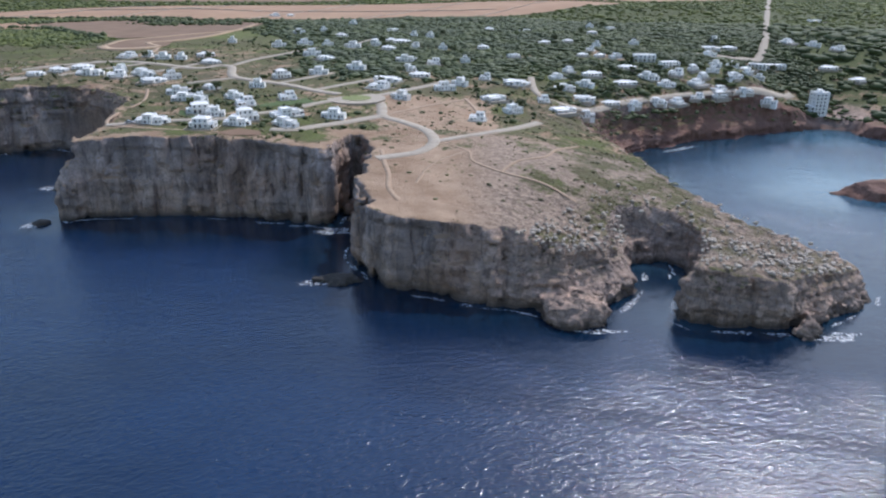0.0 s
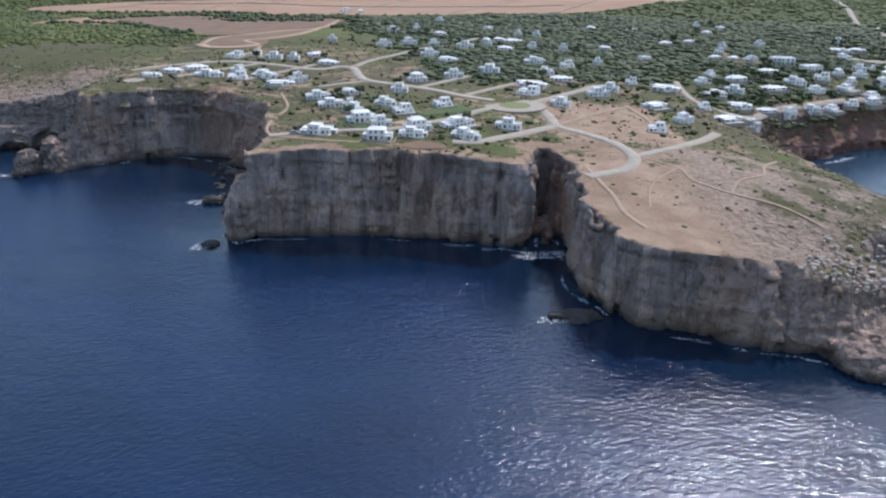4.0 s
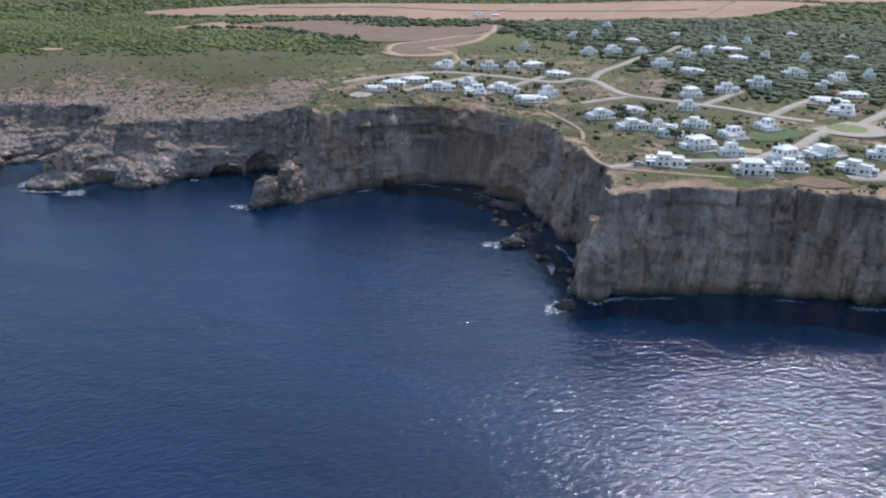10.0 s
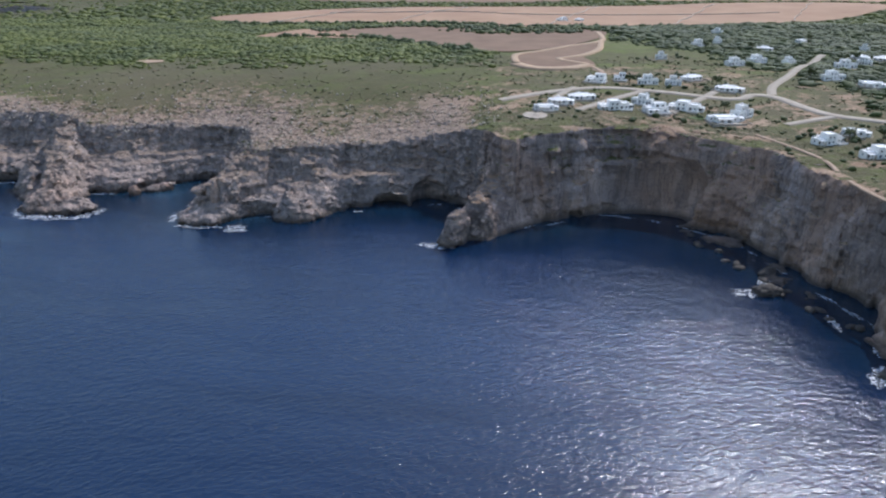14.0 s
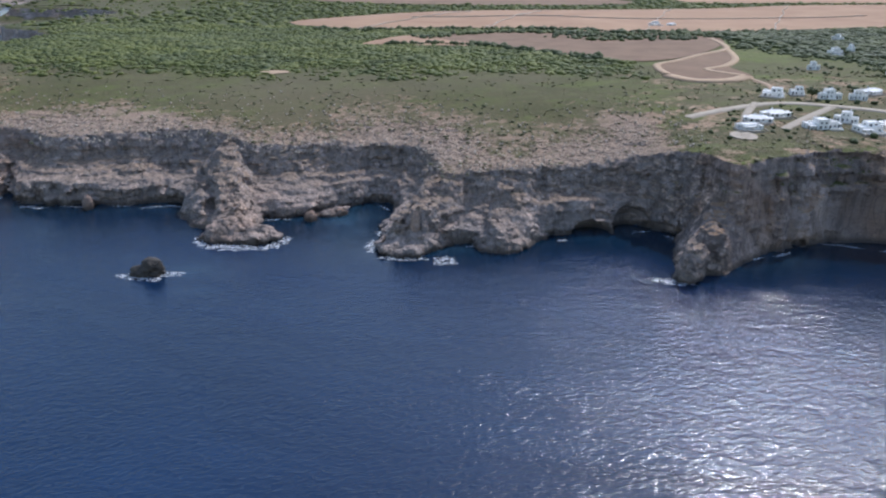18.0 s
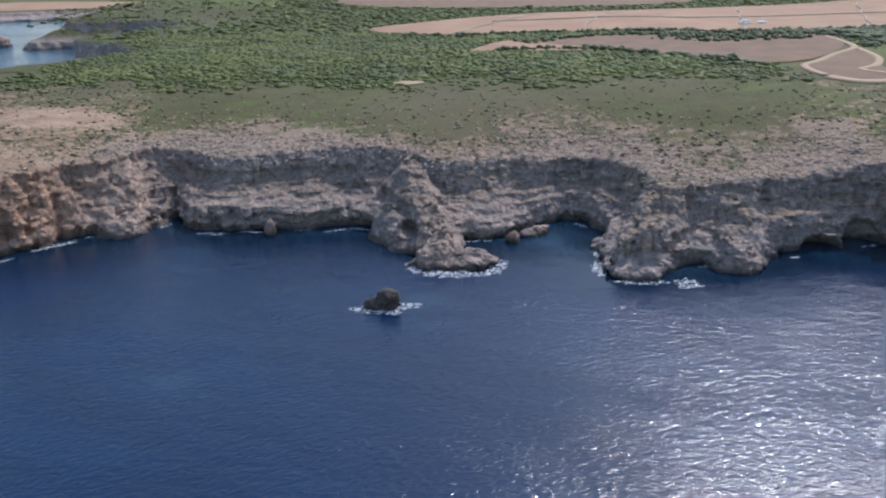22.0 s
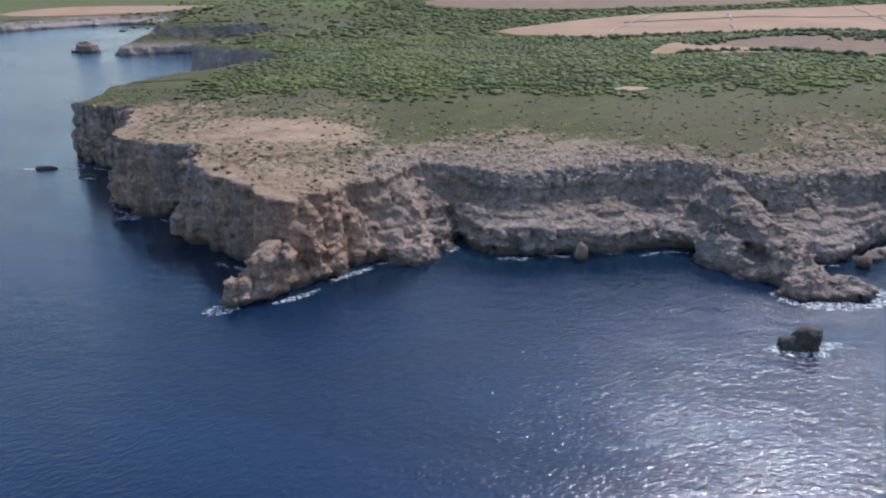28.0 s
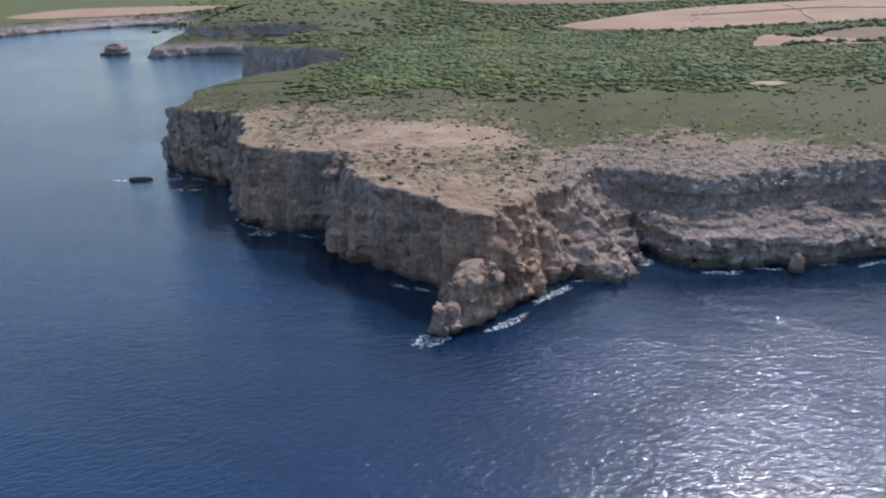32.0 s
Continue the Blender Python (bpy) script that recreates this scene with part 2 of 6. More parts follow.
# ---------------------------------------------------------------- the coast, from west to east: x, y, run of the face inland
WEST_CAPE = [
    (-1500, 1440, 10), (-1420, 1515, 10), (-1330, 1590, 30), (-1240, 1612, 40), (-1160, 1560, 30), (-1110, 1420, 40), (-1100, 1290, 44), (-1084, 1172, 40),
    (-1030, 1185, 44), (-960, 1172, 44), (-900, 1130, 40), (-890, 1060, 6), (-918, 998, 4), (-905, 960, 4), (-850, 905, 6), (-800, 850, 6),
    (-830, 790, 6), (-868, 745, 8), (-882, 700, 12), (-877, 664, 10), (-862, 646, 8), (-838, 634, 6), (-823, 620, 5), (-818, 592, 5),
    (-808, 567, 6), (-790, 553, 8), (-772, 545, 10), (-762, 534, 13), (-758, 522, 13), (-744, 506, 9), (-726, 491, 8), (-702, 480, 10), (-684, 481, 13), (-667, 495, 15),
]
WEST_BAYS = [
    (-652, 507, 16), (-645, 518, 16), (-642, 524, 16), (-634, 508, 28), (-621, 499, 36), (-598, 497, 38), (-569, 501, 36), (-548, 507, 28),
    (-534, 500, 28), (-523, 492, 28), (-508, 490, 34), (-496, 492, 34), (-484, 494, 30), (-465, 509, 20), (-447, 513, 18), (-441, 496, 20),
    (-443, 472, 28), (-428, 464, 28), (-413, 462, 24), (-395, 467, 20), (-371, 474, 18), (-345, 481, 22), (-329, 489, 12), (-318, 482, 8),
    (-306, 462, 8), (-296, 457, 9), (-280, 463, 10),
]
COVE_AND_WALL = [
    (-258, 476, 12), (-240, 475, 14), (-222, 465, 14), (-206, 451, 12), (-196, 430, 12), (-190, 402, 10), (-182, 382, 7), (-178, 366, 4),
    (-180, 343, 5), (-168, 347, 5), (-141, 349, 5), (-115, 349, 5), (-92, 346, 5), (-68, 341, 5), (-54, 341, 3), (-51, 358, 2), (-48, 374, 1), (-44, 374, 1), (-42, 358, 2), (-40, 338, 3),
    (-42, 318, 4), (-42, 300, 5), (-34, 285, 5), (-26, 270, 5), (-8, 263, 6), (10, 256, 9), (26, 253, 14), (42, 246, 18), (56, 254, 16),
]
EAST_SIDE = [
    (70, 266, 14), (76, 282, 14), (80, 296, 14), (92, 295, 8), (87, 272, 6), (80, 244, 6), (92, 240, 6), (110, 238, 7), (124, 240, 8), (146, 254, 12),
    (160, 268, 6), (156, 288, 6), (138, 312, 8), (122, 345, 10), (114, 382, 12), (108, 420, 14), (100, 452, 12), (104, 470, 24), (128, 491, 26), (152, 506, 24),
    (174, 521, 22), (194, 529, 20), (216, 541, 18), (246, 554, 6), (272, 562, 14), (288, 556, 10), (286, 540, 5), (310, 520, 6), (330, 470, 6),
]
FAR_EAST = [(290, 432, 8), (240, 418, 10), (208, 410, 12), (206, 398, 12), (228, 385, 10), (300, 362, 6), (420, 330, 6), (700, 300, 6), (1400, 250, 6)]
FRAME = [(5200, 250, 6), (5200, 5200, 6), (-5200, 5200, 6), (-5200, 1000, 6), (-1800, 1300, 8)]

# heights of the land: x, y, z
LAND_WEST = [
    (-860, 668, 36), (-815, 610, 36), (-740, 546, 35), (-700, 512, 32), (-684, 526, 31), (-715, 560, 36), (-692, 612, 36), (-652, 572, 30), (-635, 562, 28), (-608, 540, 29),
    (-583, 526, 28), (-567, 536, 30), (-501, 531, 28), (-450, 540, 26), (-408, 528, 29), (-375, 494, 28), (-350, 508, 28), (-330, 504, 31), (-334, 565, 40), (-540, 667, 38),
    (-725, 710, 40), (-820, 700, 39), (-648, 637, 37), (-450, 762, 42), (-412, 960, 42), (-480, 600, 37), (-400, 580, 37), (-560, 580, 35),
]
LAND_MID = [
    (-303, 490, 39), (-255, 483, 39), (-204, 497, 38), (-182, 420, 38), (-174, 374, 37.5), (-118, 358, 38), (-77, 380, 38.5), (-37, 367, 34), (-32, 292, 30), (-18, 278, 29.5),
    (17, 266, 27), (49, 263, 20), (63, 284, 18), (87, 299, 20), (91, 253, 20), (105, 295, 17), (140, 270, 12), (47, 337, 31), (37, 319, 29), (28, 400, 33),
    (21, 373, 34.5), (-113, 424, 40), (-105, 532, 43), (19, 580, 45), (-240, 567, 42), (-222, 762, 44), (80, 372, 24), (-50, 345, 36), (130, 262, 15),
]
LAND_EAST = [
    (110, 717, 52), (75, 487, 30), (117, 530, 31), (142, 488, 8), (193, 575, 39), (220, 568, 36), (224, 692, 48), (260, 558, 12), (157, 512, 18), (110, 478, 14),
    (246, 705, 50), (200, 540, 20), (230, 552, 14), (275, 575, 4), (290, 620, 22), (330, 560, 14), (240, 405, 9), (320, 400, 20), (350, 700, 45), (60, 440, 29),
    (0, 800, 46), (300, 1200, 46), (-800, 1000, 36), (-900, 1400, 46), (-1040, 1260, 34), (-1000, 1180, 26), (-1200, 1700, 14), (-1400, 1620, 12), (1000, 800, 45), (-880, 900, 36),
]


def smooth_line(points, cuts):
    """A closed line through the points, cut finer."""
    p = np.array(points, float)
    n, out = len(p), []
    for i in range(n):
        a, b, c, e = p[i - 1], p[i], p[(i + 1) % n], p[(i + 2) % n]
        k = cuts if np.hypot(*(c - b)[:2]) < 400 else 1
        for u in np.arange(k) / k:
            out.append(b + 0.5 * u * (c - a + u * (2 * a - 5 * b + 4 * c - e + u * (3 * (b - c) + e - a))) if k > 1 else b)
    return np.array(out)


COAST = smooth_line(WEST_CAPE + WEST_BAYS + COVE_AND_WALL + EAST_SIDE + FAR_EAST + FRAME, 3)
LAND = np.array(LAND_WEST + LAND_MID + LAND_EAST, float)
_gap = np.sqrt((LAND[:, None, 0] - LAND[:, 0]) ** 2 + (LAND[:, None, 1] - LAND[:, 1]) ** 2 + 144.0)
_sys = np.ones((len(LAND) + 1, len(LAND) + 1))
_sys[:-1, :-1] = _gap + np.eye(len(LAND)) * -4.0
_sys[-1, -1] = 0
LAND_PULL = np.linalg.solve(_sys, np.append(LAND[:, 2], 0.0))


def hash01(i, j, k, seed):
    h = (i.astype(np.uint32) * np.uint32(374761393)) ^ (j.astype(np.uint32) * np.uint32(668265263)) ^ (k.astype(np.uint32) * np.uint32(2246822519)) ^ np.uint32(seed * 97 + 13)
    h = (h ^ (h >> np.uint32(13))) * np.uint32(1274126177)
    h = (h ^ (h >> np.uint32(15))) * np.uint32(2654435761)
    return ((h ^ (h >> np.uint32(16))) & np.uint32(0xFFFFFF)).astype(np.float32) / np.float32(0xFFFFFF) * 2 - 1


def spline_rows(axis, scale):
    """Cubic weights that carry a random lattice to the places along one axis."""
    u = axis / scale
    base = np.floor(u).astype(int)
    t = u - base
    w = np.stack([(1 - t) ** 3, 3 * t**3 - 6 * t**2 + 4, -3 * t**3 + 3 * t**2 + 3 * t + 1, t**3], -1) / 6
    low, high = base.min() - 1, base.max() + 2
    m = np.zeros((len(axis), high - low + 1), np.float32)
    for q in range(4):
        m[np.arange(len(axis)), base - 1 + q - low] += w[:, q]
    return m, np.arange(low, high + 1).astype(np.int64)


def box_noise(xs, ys, zs, scale, seed):
    """Smooth noise of about -1 to 1 on a box grid."""
    sx, sy, sz = scale
    (mx, ix), (my, iy), (mz, iz) = spline_rows(xs, sx), spline_rows(ys, sy), spline_rows(zs, sz)
    lat = hash01(ix[:, None, None], iy[None, :, None], iz[None, None, :], seed)
    lat = np.tensordot(mx, lat, (1, 0))
    lat = np.moveaxis(np.tensordot(my, lat, (1, 1)), 0, 1)
    return np.tensordot(lat, mz, (2, 1)) * 1.9


def rock_blocks(px, py, pz, scale, seed):
    """Jointed rock: a random value for the block that each place falls in, and how near it lies to a joint."""
    ux, uy, uz = (px / scale[0]).astype(np.float32), (py / scale[1]).astype(np.float32), (pz / scale[2]).astype(np.float32)
    bx, by, bz = np.floor(ux).astype(np.int64), np.floor(uy).astype(np.int64), np.floor(uz).astype(np.int64)
    first, second, value = np.full(len(ux), 9.0, np.float32), np.full(len(ux), 9.0, np.float32), np.zeros(len(ux), np.float32)
    for i in (-1, 0, 1):
        for j in (-1, 0, 1):
            for k in (-1, 0, 1):
                cx, cy, cz = bx + i, by + j, bz + k
                h = (cx.astype(np.uint32) * np.uint32(374761393)) ^ (cy.astype(np.uint32) * np.uint32(668265263)) ^ (cz.astype(np.uint32) * np.uint32(2246822519)) ^ np.uint32(seed * 131 + 7)
                h = (h ^ (h >> np.uint32(13))) * np.uint32(1274126177)
                h = h ^ (h >> np.uint32(15))
                fx = cx + 0.15 + 0.7 * (h & np.uint32(255)).astype(np.float32) / 255 - ux
                fy = cy + 0.15 + 0.7 * ((h >> np.uint32(8)) & np.uint32(255)).astype(np.float32) / 255 - uy
                fz = cz + 0.15 + 0.7 * ((h >> np.uint32(16)) & np.uint32(255)).astype(np.float32) / 255 - uz
                dist = np.maximum(np.maximum(np.abs(fx), np.abs(fy)), np.abs(fz)) * 0.6 + np.sqrt(fx * fx + fy * fy + fz * fz) * 0.4
                nearer = dist < first
                second = np.where(nearer, first, np.minimum(second, dist))
                value = np.where(nearer, (h >> np.uint32(24)).astype(np.float32) / 127.5 - 1, value)
                first = np.where(nearer, dist, first)
    return value, second - first


def plane_noise(xs, ys, scale, seed):
    return box_noise(xs, ys, np.array([0.37]), (scale, scale, 1.0), seed)[:, :, 0]


def coast_distance(x, y):
    """Metres inland (minus: out at sea) and the run of the face there, for arrays of places."""
    shape = x.shape
    px, py = x.ravel(), y.ravel()
    a, b = COAST, np.roll(COAST, -1, 0)
    near, run, inside = np.empty(len(px)), np.empty(len(px)), np.zeros(len(px), bool)
    for s in range(0, len(px), 20000):
        qx, qy = px[s : s + 20000, None], py[s : s + 20000, None]
        dx, dy = (b - a)[:, 0], (b - a)[:, 1]
        t = np.clip(((qx - a[:, 0]) * dx + (qy - a[:, 1]) * dy) / (dx * dx + dy * dy), 0, 1)
        d = np.hypot(qx - a[:, 0] - t * dx, qy - a[:, 1] - t * dy)
        near[s : s + 20000] = d.min(1)
        w = 1 / (d + 4) ** 4
        run[s : s + 20000] = (w * (a[:, 2] + t * (b - a)[:, 2])).sum(1) / w.sum(1)
        over = (a[:, 1] > qy) != (b[:, 1] > qy)
        cut = a[:, 0] + (qy - a[:, 1]) / np.where(dy == 0, 1e-9, dy) * dx
        inside[s : s + 20000] = (over & (qx < cut)).sum(1) % 2 == 1
    return np.where(inside, near, -near).reshape(shape), run.reshape(shape)


def land_height(x, y):
    """Height of the plateau at places."""
    shape = np.shape(x)
    px, py = np.ravel(x), np.ravel(y)
    out = np.empty(len(px))
    for s in range(0, len(px), 40000):
        d2 = (px[s : s + 40000, None] - LAND[:, 0]) ** 2 + (py[s : s + 40000, None] - LAND[:, 1]) ** 2
        w = 1 / (d2 + 300.0) ** 2
        even = (w * LAND[:, 2]).sum(1) / w.sum(1)
        bent = np.sqrt(d2 + 144.0) @ LAND_PULL[:-1] + LAND_PULL[-1]
        far = smooth(100, 190, np.sqrt(d2.min(1)))
        out[s : s + 40000] = np.clip(bent * (1 - far) + even * far, 3, 54)
    return out.reshape(shape)


def smooth(a, b, v):
    t = np.clip((v - a) / (b - a), 0, 1)
    return t * t * (3 - 2 * t)


def wobble(x, y):
    """Cheap uneven field for places, about -1 to 1."""
    return (np.sin(x * 0.043 + 1.3 * np.sin(y * 0.031)) + np.sin(y * 0.057 + 1.7 * np.sin(x * 0.023)) + np.sin((x + y) * 0.11) * 0.5) / 2.5


def cover(x, y, d):
    """How scrubby, lush, stony and red the land is."""
    w, w2 = wobble(x, y), wobble(x * 4.3 + 40, y * 4.3)
    mid = smooth(-305, -330, x)
    inland = d + 22 * w
    scrub = mid * smooth(6, 105, inland) * 0.97 + (1 - mid) * (0.72 + 0.22 * w + 0.28 * w2) * (0.35 + 0.65 * smooth(3, 22, d + 6 * w2))
    cape = smooth(-660, -690, x) * smooth(700, 640, y)
    patch = np.exp(-(((x + 722) / 40) ** 2 + ((y - 578) / 20) ** 2)) + 0.35 * np.exp(-(((x + 690) / 30) ** 2 + ((y - 505) / 14) ** 2))
    scrub = scrub * (1 - cape) + cape * np.clip(0.48 * smooth(0, 24, d + 8 * w) + 0.25 * smooth(45, 75, d) - 0.9 * patch, 0, 1)
    head = smooth(-60, -35, x) * smooth(405, 370, y)
    sandy = np.exp(-(((x + 2) / 34) ** 2 + ((y - 292) / 20) ** 2)) + 0.7 * np.exp(-(((x - 5) / 40) ** 2 + ((y - 345) / 10) ** 2))
    scrub = scrub * (1 - head) + head * np.clip(0.26 + 0.30 * w2 + 0.12 * w + 0.22 * smooth(25, 60, x) - 0.6 * sandy, 0, 1)
    plots = smooth(-45, -35, x) * smooth(30, 20, x) * smooth(385, 395, y) * smooth(475, 462, y)
    scrub = scrub * (1 - 0.7 * plots)
    lush = smooth(130, 210, inland) * mid + (1 - mid) * smooth(660, 760, y + 30 * w) * 0.9
    lush = np.maximum(lush, smooth(60, 110, x) * smooth(430, 500, y))
    lush = np.maximum(lush, (1 - mid) * (1 - head) * np.clip(0.08 + 0.45 * w2, 0, 0.7))
    lush = np.maximum(lush, smooth(-130, -60, x + 0.35 * (y - 560)) * smooth(500, 545, y - 0.25 * x))
    scrub = np.where(y > 600, np.maximum(scrub, 0.9 * smooth(590, 680, y)), scrub)
    stony = mid * smooth(90, 20, inland) * (1 - cape) + head * smooth(-5, 25, x) * 0.9 + head * smooth(60, 90, x) * 0.8
    red = smooth(60, 100, x) * smooth(425, 455, y) * smooth(34, 16, d) + smooth(190, 215, x) * smooth(440, 420, y)
    sand = np.exp(-(((x - 292) / 22) ** 2 + ((y - 572) / 16) ** 2)) + np.exp(-(((x + 1290) / 110) ** 2 + ((y - 1625) / 26) ** 2))
    scrub = scrub * (1 - np.clip(1.5 * sand, 0, 1))
    red = red * (1 - np.clip(sand, 0, 1))
    return np.clip(scrub, 0, 1), np.clip(lush, 0, 1), np.clip(stony, 0, 1), np.clip(red, 0, 1)


# low spurs that run out from the foot of the faces: x, y, half length, half width, turn, height
SPURS = [
    (46, 247, 13, 10, 0, 9), (-586, 497, 5, 4, 0, 5), (-186, 372, 9, 6, 90, 6), (-212, 454, 18, 6, 130, 1.6), (-196, 412, 20, 6, 100, 1.4),
    (124, 238, 7, 5, 60, 9), (-178, 356, 14, 8, 90, 27), (-470, 498, 8, 4, 20, 4), (-503, 464, 17, 9, 0, 6.5), (-508, 472, 13, 8, 100, 10), (-431, 457, 13, 9, 5, 6), (-435, 462, 5, 4, 0, 15), (-425, 467, 10, 9, 70, 19),
    (-319, 440, 10, 7, 62, 15), (-310, 449, 9, 8, 60, 19), (-327, 435, 6, 3.5, 20, 3), (-704, 469, 16, 9, 66, 19), (-697, 484, 12, 10, 60, 25), (-711, 458, 9, 6, 60, 11), (-690, 478, 8, 5, 30, 13), (-47, 360, 5, 14, 0, 5),
]
# sloping ridges that run down from the plateau: foot x, y, z, head x, y, z, half width of the crest
RIDGES = [
    (-509, 474, 9, -513, 486, 14, 4), (-513, 486, 14, -525, 524, 28, 4), (-428, 468, 14, -418, 486, 25, 6),
    (-521, 486, 9, -530, 500, 14, 4), (-312, 450, 12, -302, 468, 22, 4),
    (-702, 480, 16, -697, 500, 28, 4), (-643, 512, 3, -647, 532, 15, 4),
    (-392, 468, 10, -386, 492, 26, 6), (-655, 502, 8, -668, 524, 30, 7),
]
# hollows cut by the sea: x, y, z, half widths, height
HOLLOWS = [(-521, 487, 7, 6, 9, 2.8), (-334, 488, 3, 9, 9, 9), (-352, 484, 1, 9, 8, 5), (-550, 504, 1, 17, 7, 4.5), (-440, 497, 8, 3, 12, 12), (-236, 471, 14, 28, 13, 20)]


def mass(x0, x1, y0, y1, step, extra):
    """Density of rock (above 0: rock) on one box of the land, with its grid axes."""
    i0, i1, j0, j1 = (math.floor(v / step) for v in (x0, x1, y0, y1))
    ii, jj = np.arange(i0, i1 + 2), np.arange(j0, j1 + 2)
    xs, ys = ii * step, jj * step
    gx, gy = np.meshgrid(xs, ys, indexing="ij")
    d, run = coast_distance(gx, gy)
    near_spur = any(x0 - 26 < c[0] < x1 + 26 and y0 - 26 < c[1] < y1 + 26 for c in extra) or any(x0 - 30 < c[0] < x1 + 30 and y0 - 30 < c[1] < y1 + 30 for c in RIDGES)
    if not near_spur and not ((d > -16) & (d < 59)).any():
        return None
    top = land_height(gx, gy)
    kk = np.arange(math.floor(-3 / step), math.ceil((top.max() + 3) / step) + 1)
    zs = kk * step
    stony = np.clip(run / 9 - 0.5, 0.0, 1.6) * np.exp(-np.abs(d) / 40)
    stony = np.maximum(stony, 0.7 * smooth(25, 50, gx) * smooth(325, 300, gy))[:, :, None]
    n1 = box_noise(xs, ys, zs, (15, 15, 42), 1)
    n2 = box_noise(xs, ys, zs, (6, 6, 19), 2)
    n3 = box_noise(xs, ys, zs, (2.6, 2.6, 3.6), 3)
    n4 = box_noise(xs, ys, zs, (30, 30, 2.2), 4)
    n5 = box_noise(xs, ys, zs, (9, 9, 6), 5)
    bed = (zs[None, None, :] + 2.6 * n1 + 0.8 * n5) / 3.1
    ledge = (np.floor(bed) + smooth(0.30, 0.62, bed - np.floor(bed))) * 3.1 - 2.6 * n1 - 0.8 * n5
    level = zs[None, None, :] + 0.6 * np.clip(stony, 0, 1) * (ledge - zs[None, None, :])
    high = np.clip(level / np.maximum(top[:, :, None] - 1, 4), -0.2, 1.1)
    plain = np.clip(high, 0, 1.1) ** 1.25
    n6 = box_noise(xs, ys, zs, (26, 26, 70), 6)
    bent = np.clip(high + 0.16 * n1 + 0.14 * n6 + 0.05 * n5, 0, 1.1)
    stepped = np.where(bent < 0.32, 0.45 * bent, np.where(bent < 0.62, 0.144 + 2.3 * (bent - 0.32), 0.834 + 0.42 * (bent - 0.62)))
    tier = np.clip(run / 10 - 0.9, 0, 1)[:, :, None]
    shape = plain * (1 - tier) + stepped * tier
    face = d[:, :, None] - run[:, :, None] * shape + 3.5 * n1 + 3.2 * np.abs(n2) - 1.4 + 0.2 * n3 + 0.75 * n4 * smooth(-1, 4, zs)[None, None, :]
    tall_top = np.maximum(top[:, :, None], 6)
    sheer = np.clip(1.3 - run / 10, 0, 1)[:, :, None]
    n7 = box_noise(xs, ys, zs, (20, 20, 13), 7)
    for share, deep_cut in ((0.84, 1.3), (0.55, 1.1), (0.30, 0.9)):
        off = (zs[None, None, :] - share * tall_top + 2.2 * n7) / 0.9
        face = face - sheer * deep_cut * np.exp(-off * off) * (0.5 + np.clip(n6 + 0.4, 0, 1))
    face = face - sheer * (2.6 * np.clip(n7 - 0.25, 0, 1) - 0.9 * smooth(0.84, 0.9, zs[None, None, :] / tall_top))
    cape = smooth(-640, -680, gx)[:, :, None]
    face = face + cape * (4.4 * n1 + 2.6 * np.abs(n2) - 1.2 + 2.5 * smooth(0.75, 0.2, high) * n5)
    face = face + stony * (0.5 * n5 + 0.25 * n3 + 1.4 * np.abs(n2) + 1.0 * n4 + 4.0 * n6)
    face = face - 3.2 * np.exp(-(((zs - 1.4) / 2.6) ** 2))[None, None, :] * (0.4 + np.clip(n1 + 0.3, 0, 1))
    face = np.where(zs[None, None, :] < 0, face - 0.4 * zs[None, None, :], face)
    edge = np.exp(-np.maximum(d, 0) / 14)[:, :, None]
    roof = top[:, :, None] - zs[None, None, :] + (0.25 * n3 + 0.6 * n5) * edge + stony * (0.45 * n5 + 0.35 * n3) * smooth(48, 26, d)[:, :, None]
    k = 1.1 + 1.0 * np.clip(stony, 0, 1)
    h = np.clip(0.5 + 0.5 * (roof - face) / k, 0, 1)
    dens = roof * (1 - h) + face * h - k * h * (1 - h)
    low = np.zeros(dens.shape, np.float32)
    for cx, cy, rx, ry, turn, tall in extra:
        if x0 - 40 < cx < x1 + 40 and y0 - 40 < cy < y1 + 40:
            ca, sa = math.cos(radians(turn)), math.sin(radians(turn))
            u, v = (gx - cx) * ca + (gy - cy) * sa, -(gx - cx) * sa + (gy - cy) * ca
            out = np.sqrt((u / rx) ** 2 + (v / ry) ** 2)[:, :, None]
            up = np.clip(zs / tall, -0.1, 2)[None, None, :]
            spur = min(rx, ry) * (1.0 - out - 0.55 * np.maximum(up, 0) ** 2.4) + 0.9 * n5 + 0.3 * n3 + 1.2 * n4
            spur = np.minimum(spur, tall - zs[None, None, :] - 0.25 * tall * out + 2.0 * n5)
            h = np.where(spur > dens, 1.0, h)
            dens = np.maximum(dens, spur)
    for ax, ay, az, bx, by, bz, half in RIDGES:
        if x0 - 50 < (ax + bx) / 2 < x1 + 50 and y0 - 50 < (ay + by) / 2 < y1 + 50:
            lx, ly = bx - ax, by - ay
            u = np.clip(((gx - ax) * lx + (gy - ay) * ly) / (lx * lx + ly * ly), 0, 1)
            off = np.hypot(gx - ax - u * lx, gy - ay - u * ly)
            crest = (az + u * (bz - az))[:, :, None] - zs[None, None, :]
            side = np.maximum(off - half, 0)[:, :, None]
            spur = (crest - 1.15 * side - 0.03 * side**2) * 0.75 + 0.5 * n5 + 0.15 * n3 + 1.6 * n4
            h = np.where(spur > dens, 1.0, h)
            low = np.where(spur > dens, 1.0, low)
            dens = np.maximum(dens, spur)
    thin = np.nonzero(np.abs(dens) < 5.0)
